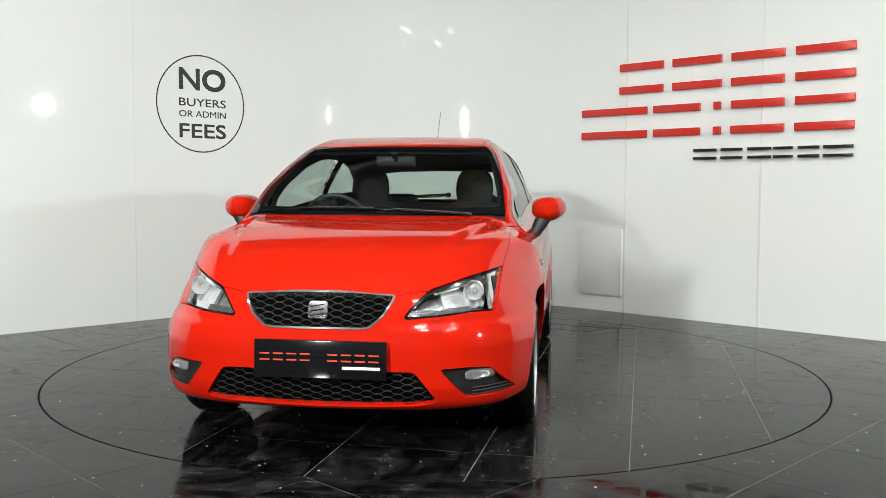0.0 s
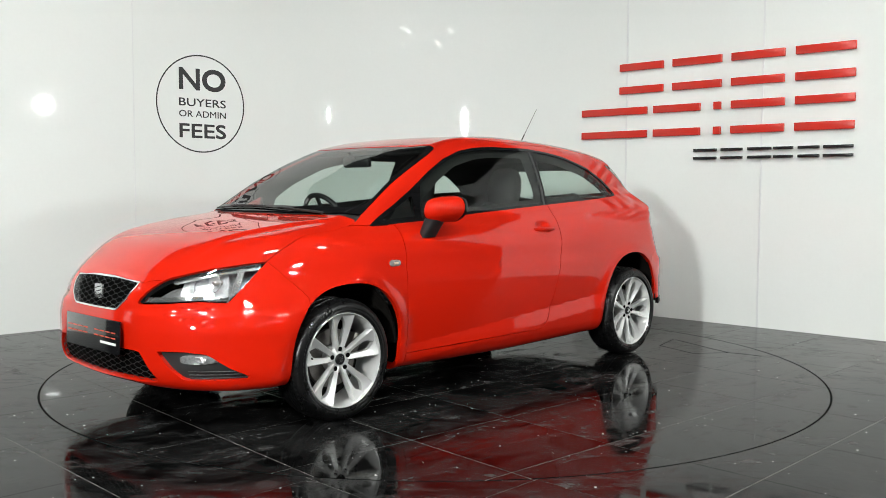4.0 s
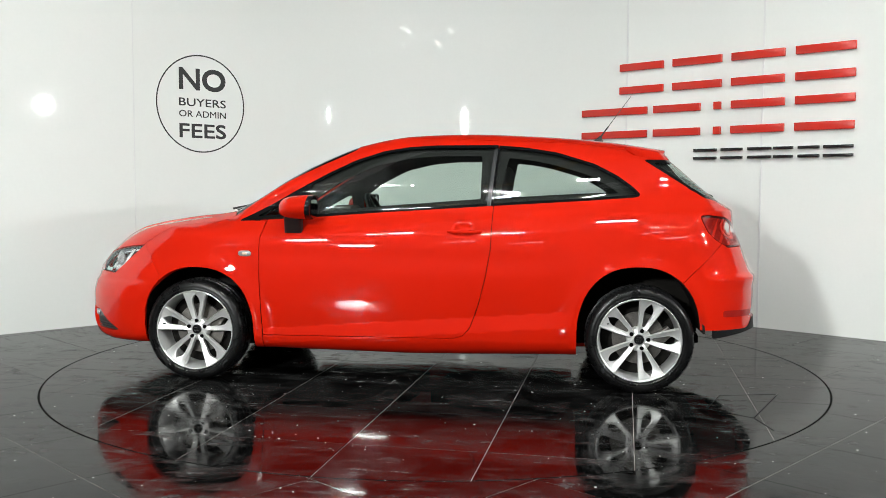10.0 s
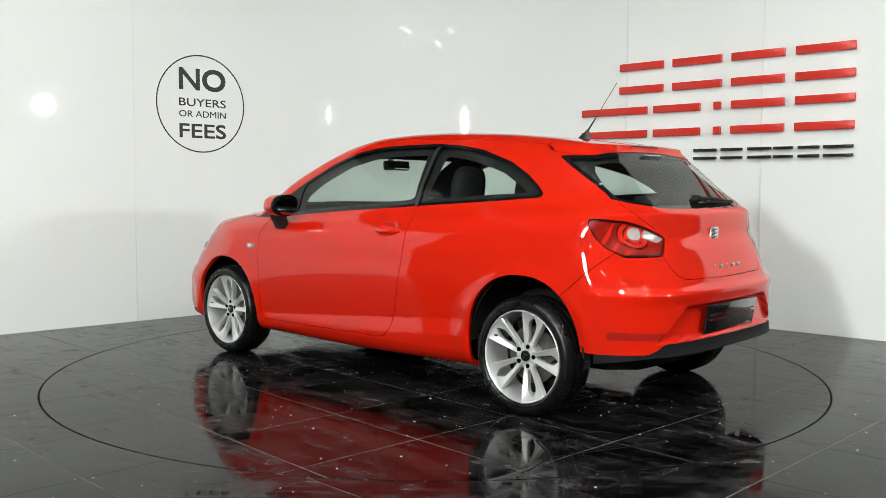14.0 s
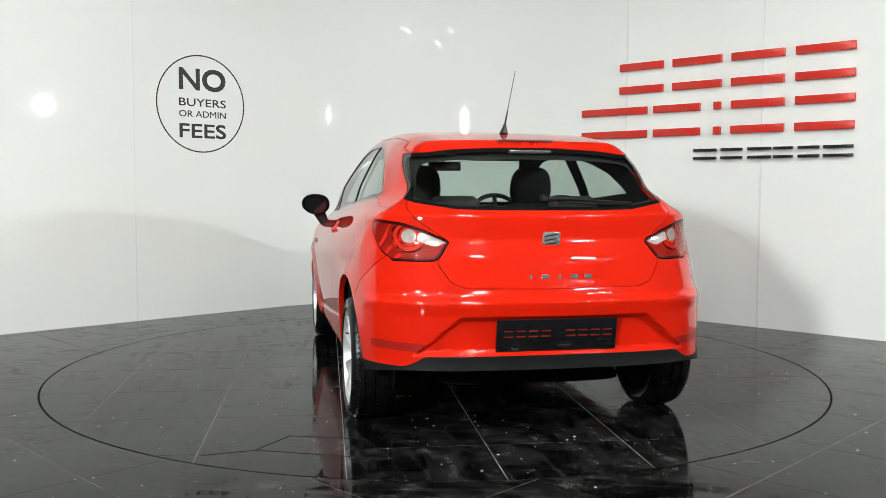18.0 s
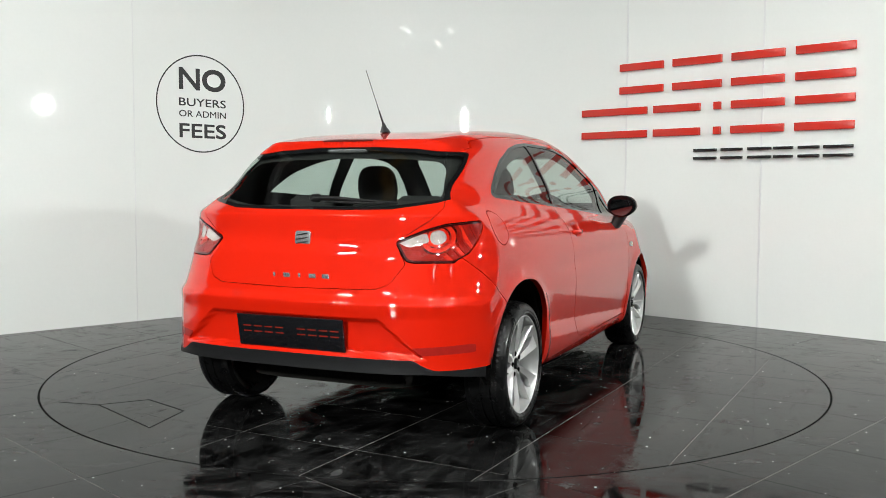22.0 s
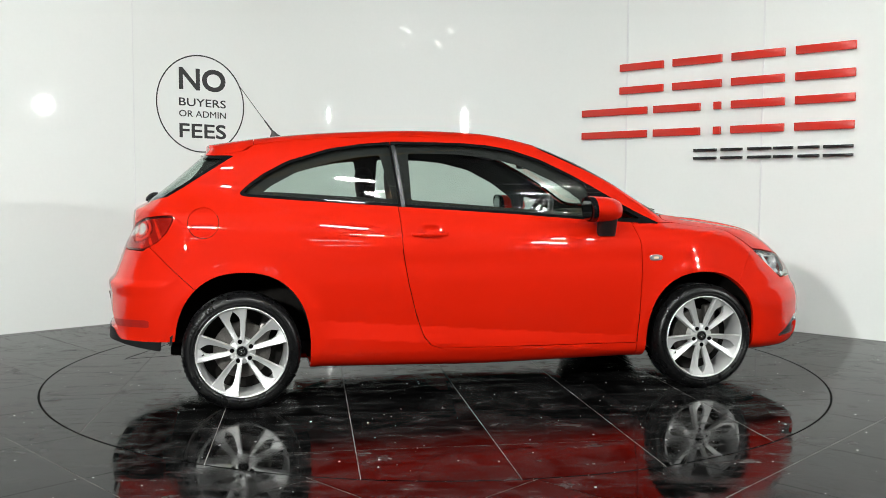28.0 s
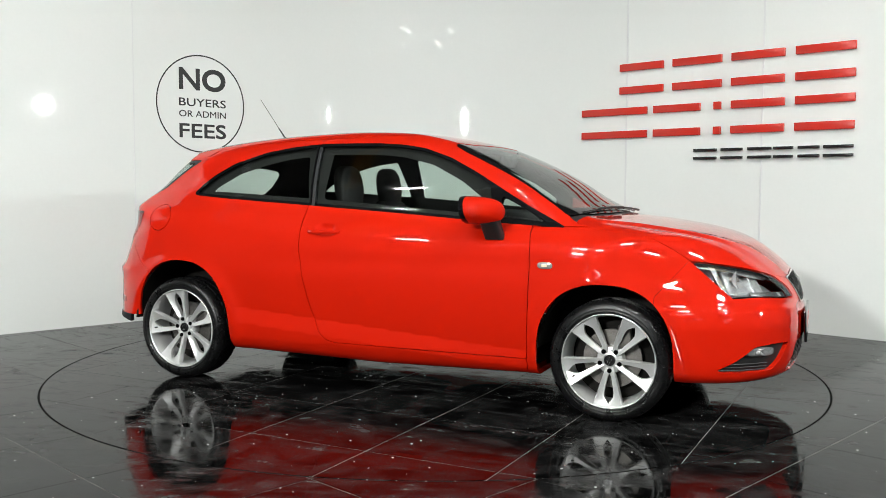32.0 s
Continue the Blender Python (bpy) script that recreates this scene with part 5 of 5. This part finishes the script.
    # door mirrors
    def mirror_ring(px, k, a=0.092, up=0.070, down=0.066):
        """Across the cap: rounded above, drawn in towards the door below."""
        out = []
        for q in range(32):
            t = 2 * math.pi * q / 32
            c, s = math.cos(t), math.sin(t)
            u, v = math.copysign(abs(c) ** 0.84, c), math.copysign(abs(s) ** 0.84, s)
            drop = max(0.0, -v)
            wide = a * (1 - (0.34 if u > 0 else 0.06) * drop ** 1.6)
            out.append((px - 0.010 * v * k, 0.853 + 0.03 * (0.64 - px) + wide * k ** 1.9 * u - 0.012 * (1 - k), 0.984 + (up if v > 0 else down) * k * v))
        return out
    sizes = ((0.730, 0.14), (0.722, 0.44), (0.706, 0.66), (0.680, 0.82), (0.645, 0.92), (0.605, 0.975), (0.560, 1.0), (0.540, 1.0))
    caps = both("door_mirror", lambda: loft([mirror_ring(px, k) for px, k in sizes]), RED, "red door mirror cap")
    both("mirror_foot", lambda: loft([super_ring(0.662 - 0.012 * k, 0.782 + 0.050 * k, 0.842 + 0.095 * k, 0.050, 0.030 + 0.016 * k, 24, 3.0, "z") for k in (0, 0.3, 0.6, 0.9, 1.0)]), BLACK_PLASTIC, "black mirror foot", caps)
    both("mirror_rim", lambda: loft([mirror_ring(px, k) for px, k in ((0.556, 1.002), (0.538, 1.004), (0.530, 0.985), (0.526, 0.93), (0.532, 0.90))]), BLACK_GLOSS, "", caps)
    both("mirror_glass", lambda: loft([[(x + 0.16 * (z - 0.984), y, z) for x, y, z in mirror_ring(px, 0.87)] for px in (0.540, 0.5250)]), MIRROR, "mirror glass", caps)

    # door handles, with a scooped recess behind
    def handle():
        rings = []
        for k in range(11):
            t = k / 10
            hx = -0.200 - 0.192 * t
            lift = 0.020 * math.sin(math.pi * min(1, max(0, t))) ** 0.5 + 0.004
            y = side_y(-0.200 - 0.192 * round(t), 0.870) + lift
            r = 0.0105 if 0.1 < t < 0.9 else 0.009
            rings.append([(hx, y + 0.55 * r * math.cos(a), 0.858 + r * math.sin(a)) for a in [2 * math.pi * q / 12 for q in range(12)]])
        return loft(rings)
    hd = both("door_handle", handle, RED, "red door handle")

    # side indicators
    def blinker():
        y = side_y(0.93, 0.727)
        return loft([[(0.93 + 0.037 * k * math.copysign(abs(math.cos(a)) ** 0.6, math.cos(a)), y + d, 0.727 + 0.017 * k * math.copysign(abs(math.sin(a)) ** 0.8, math.sin(a))) for a in [2 * math.pi * q / 24 for q in range(24)]] for k, d in ((1.0, -0.004), (1.0, 0.004), (0.85, 0.008), (0.4, 0.0095))])
    blinkers = both("side_indicator", blinker, LENS_CLEAR, "clear side indicator")
    both("indicator_core", lambda: box_bm(0.026, 0.003, 0.012, pose(0.928, side_y(0.93, 0.727) + 0.0095, 0.727), 0.001), SIDE_CORE, "pale orange lamp core", blinkers)

    # aerial
    foot = part("aerial_base", loft([super_ring(-1.030 - dx, 0, 1.372 + dz, a, b, 16, 2.2, "z") for dx, dz, a, b in ((0, 0, 0.042, 0.020), (0.004, 0.012, 0.034, 0.016), (0.014, 0.030, 0.016, 0.010), (0.022, 0.046, 0.007, 0.007))]), BLACK_PLASTIC, car, "black roof aerial")
    part("aerial_rod", tube([(-1.046, 0, 1.405), (-1.095, 0, 1.472), (-1.100, 0, 1.479), (-1.232, 0, 1.660)], [0.0055, 0.0040, 0.0020, 0.0016], 8), BLACK_PLASTIC, foot)

    # rear wiper
    boss = part("rear_wiper", loft([super_ring(tail_x(0, 1.045) - d, -0.004, 1.045, a, b, 18, 2.6) for d, a, b in ((-0.004, 0.022, 0.020), (0.020, 0.021, 0.019), (0.034, 0.017, 0.014), (0.040, 0.009, 0.008))]), WIPER, car, "black rear wiper")
    part("wiper_arm", tube([(tail_x(abs(y), z) - 0.034 + 0.020 * abs(y) / 0.4, y, z) for y, z in ((-0.01, 1.045), (-0.12, 1.045), (-0.25, 1.036), (-0.41, 1.028))], [0.011, 0.009, 0.007, 0.004], 8), WIPER, boss)
    part("wiper_blade", tube([(tail_x(abs(y), z) - 0.008, y, z) for y, z in ((-0.06, 1.030), (-0.2, 1.026), (-0.3, 1.024), (-0.41, 1.026))], 0.006, 6), WIPER, boss)
    # front wipers
    for ya, yb in ((0.50, -0.08), (0.02, -0.56)):
        pts = [(1.094 - 0.30 * (ya - 0.2 - k * (ya - yb) / 6) ** 2 * 0.3, ya + k * (yb - ya) / 6) for k in range(7)]
        arm = part("wiper_blade", tube([(px, py, top_z(px, py) + 0.006) for px, py in pts], 0.0045, 6), RUBBER, car, "black front wiper")
        part("wiper_arm", tube([(px + 0.026 - 0.004 * k, py, top_z(px, py) + 0.012) for k, (px, py) in enumerate(pts[:5])], [0.007, 0.006, 0.005, 0.005, 0.004], 6), BLACK_PLASTIC, arm)

    # wheel arches and floor pan
    for hx in (HUB_X - 0.01, -HUB_X + 0.005):
        def liner():
            rings = []
            for q in range(25):
                a = radians(4 + 172 * q / 24)
                rings.append([(hx + 0.362 * math.cos(a) * 0.93, y, HUB_Z + (0.362 if hx > 0 else 0.390) * math.sin(a)) for y in (0.46, 0.60, 0.79)] + [(hx + 0.375 * math.cos(a) * 0.93, y, HUB_Z + (0.375 if hx > 0 else 0.402) * math.sin(a)) for y in (0.79, 0.46)])
            return loft(rings)
        both("wheel_arch_liner", liner, UNDERBODY, "black wheel arch liner")
        both("arch_wall", lambda: box_bm(0.70, 0.02, 0.48 if hx > 0 else 0.40, pose(hx, 0.455, 0.41 if hx > 0 else 0.49), 0.004), UNDERBODY)
    pan = [super_ring(px, 0, 0.235, w, h, 20, 5) for px, w, h in ((1.90, 0.30, 0.03), (1.6, 0.44, 0.06), (0.85, 0.46, 0.07), (0.75, 0.70, 0.065), (-0.75, 0.70, 0.065), (-0.87, 0.46, 0.07), (-1.45, 0.44, 0.05), (-1.60, 0.40, 0.03))]
    part("floor_pan", loft(pan), UNDERBODY, car, "dark underbody")
    part("exhaust", tube([(-0.6, -0.25, 0.23), (-1.3, -0.24, 0.29), (-1.42, -0.22, 0.335), (-1.66, -0.22, 0.335)], [0.022, 0.025, 0.05, 0.045], 14), UNDERBODY, car, "dark steel exhaust box")
    part("rear_axle", tube([(-1.20, -0.62, 0.26), (-1.18, 0, 0.23), (-1.20, 0.62, 0.26)], 0.04, 12), UNDERBODY, car)
    part("front_subframe", box_bm(0.5, 1.0, 0.08, pose(1.2, 0, 0.20), 0.02), UNDERBODY, car)
    build_cabin(car)


def build_cabin(car):
    """Seats, dashboard, wheel and mirror, as far as they show through the glass."""
    def seat(x, y):
        s = part("front_seat", loft([super_ring(px, y, pz, a, b, 24, 3.0, "z") for px, pz, a, b in ((x + 0.33, 0.36, 0.26, 0.24), (x + 0.34, 0.44, 0.27, 0.25), (x + 0.34, 0.52, 0.26, 0.24), (x + 0.34, 0.55, 0.22, 0.20))]), FABRIC, car, "dark grey fabric front seat")
        part("seat_back", loft([super_ring(px, y, pz, a, b, 24, 2.8, "z") for px, pz, a, b in ((x + 0.10, 0.50, 0.075, 0.235), (x + 0.07, 0.65, 0.085, 0.245), (x + 0.02, 0.85, 0.08, 0.235), (x - 0.02, 0.96, 0.065, 0.20), (x - 0.035, 1.00, 0.05, 0.15), (x - 0.04, 1.02, 0.03, 0.08))]), FABRIC, s)
        part("headrest", loft([super_ring(px, y, pz, a, b, 48, 2.6, "z") for px, pz, a, b in ((x - 0.025, 0.985, 0.035, 0.090), (x - 0.03, 1.01, 0.050, 0.112), (x - 0.035, 1.08, 0.058, 0.124), (x - 0.043, 1.14, 0.056, 0.119), (x - 0.047, 1.175, 0.052, 0.108), (x - 0.05, 1.200, 0.042, 0.090), (x - 0.05, 1.213, 0.030, 0.068), (x - 0.05, 1.220, 0.016, 0.040))]), FABRIC, s)
        return s
    seat(-0.44, 0.34)
    seat(-0.36, -0.34)
    bench = part("rear_bench", box_bm(0.48, 0.88, 0.16, pose(-0.86, 0, 0.47), 0.05, 3), FABRIC, car, "dark grey fabric rear bench")
    part("bench_back", box_bm(0.12, 0.88, 0.55, pose(-1.15, 0, 0.72, 0, -14), 0.045, 3), FABRIC, bench)
    for y in (0.30, -0.30):
        part("rear_headrest", loft([super_ring(-1.24, y, pz, a, b, 20, 2.8, "z") for pz, a, b in ((0.95, 0.03, 0.10), (0.97, 0.045, 0.125), (1.03, 0.045, 0.125), (1.055, 0.025, 0.09))]), FABRIC, bench)
    part("parcel_shelf", box_bm(0.40, 1.10, 0.02, pose(-1.47, 0, 0.955), 0.006), DARK_TRIM, car, "black parcel shelf")
    dash = part("dashboard", loft([super_ring(px, 0, pz, 0.66, b, 28, 4.5) for px, pz, b in ((1.02, 0.84, 0.06), (0.90, 0.83, 0.085), (0.70, 0.82, 0.115), (0.58, 0.80, 0.115), (0.52, 0.77, 0.09))]), DARK_TRIM, car, "black moulded dashboard")
    part("instrument_hood", loft([super_ring(px, -0.35, 0.925 + dz, a, b, 22, 2.6) for px, dz, a, b in ((0.80, -0.02, 0.14, 0.03), (0.68, 0.0, 0.17, 0.055), (0.57, 0.0, 0.165, 0.055), (0.56, 0.0, 0.15, 0.045))]), DARK_TRIM, dash)
    ring = [Vector((0.183 * math.cos(a), 0.183 * math.sin(a), 0)) for a in [2 * math.pi * k / 40 for k in range(41)]]
    m = pose(0.40, -0.352, 0.885) @ pose(0, 0, 0, 0, -64)
    wh = part("steering_wheel", tube([m @ p for p in ring], 0.0155, 10, cap=False), BLACK_PLASTIC, car, "black steering wheel")
    part("wheel_hub", lathe([(0.07, -0.01), (0.068, 0.015), (0.04, 0.025), (0, 0.027)], 24, m), BLACK_PLASTIC, wh)
    for a in (0.0, 180.0, 90.0):
        part("wheel_spoke", box_bm(0.12, 0.03, 0.012, m @ pose(0, 0, 0, 0, 0, a) @ pose(0.12, 0, 0), 0.004), BLACK_PLASTIC, wh)
    part("steering_column", tube([m @ Vector((0, 0, 0)), m @ Vector((0, 0, -0.3))], 0.045, 12), DARK_TRIM, wh)
    mir = part("interior_mirror", box_bm(0.035, 0.225, 0.062, pose(0.456, 0.0, 1.243, 0, 8), 0.014, 3), BLACK_PLASTIC, car, "black interior mirror")
    part("mirror_stalk", tube([(0.47, 0, 1.25), (0.52, 0, 1.285)], 0.014, 8), BLACK_PLASTIC, mir)
    part("mirror_face", box_bm(0.003, 0.205, 0.048, pose(0.4375, 0.0, 1.243, 0, 8), 0.001), CHROME, mir)
    for y in (0.33, -0.33):
        part("sun_visor", box_bm(0.13, 0.34, 0.014, pose(0.31, y, 1.300, 0, 14), 0.006), DARK_TRIM, car, "dark sun visor")
    part("glass_label", box_bm(0.006, 0.20, 0.018, pose(tail_x(0.05, 1.262) - 0.004, -0.015, 1.262, 0, -50), 0.001), SILVER, car, "pale strip under the high brake light")


# ---- the place ----
build_wall()
build_round_sign()
build_wall_name()
build_shell()
for eye, target, watts, wide in SPOTS:
    spot_lamp(eye, target, watts, wide)
first = strip_light()
BATTENS = [(x + dx, y) for y, dx in ((-4.4, -0.5), (-7.0, 0.5)) for x in (-4.5, -1.5, 1.5, 4.5)]
for k, (x, y) in enumerate(BATTENS):
    if k == 0:
        first.matrix_world = pose(x, y, ROOM_H - 0.065)
    else:
        copy_thing(first, pose(x, y, ROOM_H - 0.065))
far_tube = tube_light()
TUBES = [(x + (0.8 if k % 2 else 0.0), y) for k, y in enumerate((-9.2, -11.4)) for x in (-6.0, -2.0, 2.0, 6.0)]
for k, (x, y) in enumerate(TUBES):
    m = pose(x, y, ROOM_H - 0.76, 0, 0, 45)
    if k == 0:
        far_tube.matrix_world = m
    else:
        copy_thing(far_tube, m)
build_beams()
car = build_car()
disc = build_turntable()
build_floor()


def heading(t):
    return 261.286 - 8.8867 * t - 0.361 * (t / 32) ** 2


def motions():
    """The disc turns at an even pace and carries the car, which stands a little off its centre."""
    times = [float(t) for t in range(33)]
    walk(disc, [(t, pose(0, 0, 0, 0, 0, heading(t))) for t in times])
    rows = []
    for t in times:
        a = radians(heading(t))
        x = math.cos(a) * 0.0571 + math.sin(a) * 0.1533
        y = math.sin(a) * 0.0571 - math.cos(a) * 0.1533
        rows.append((t, pose(x, y, 0, 0, 0, heading(t))))
    walk(car, rows)


motions()
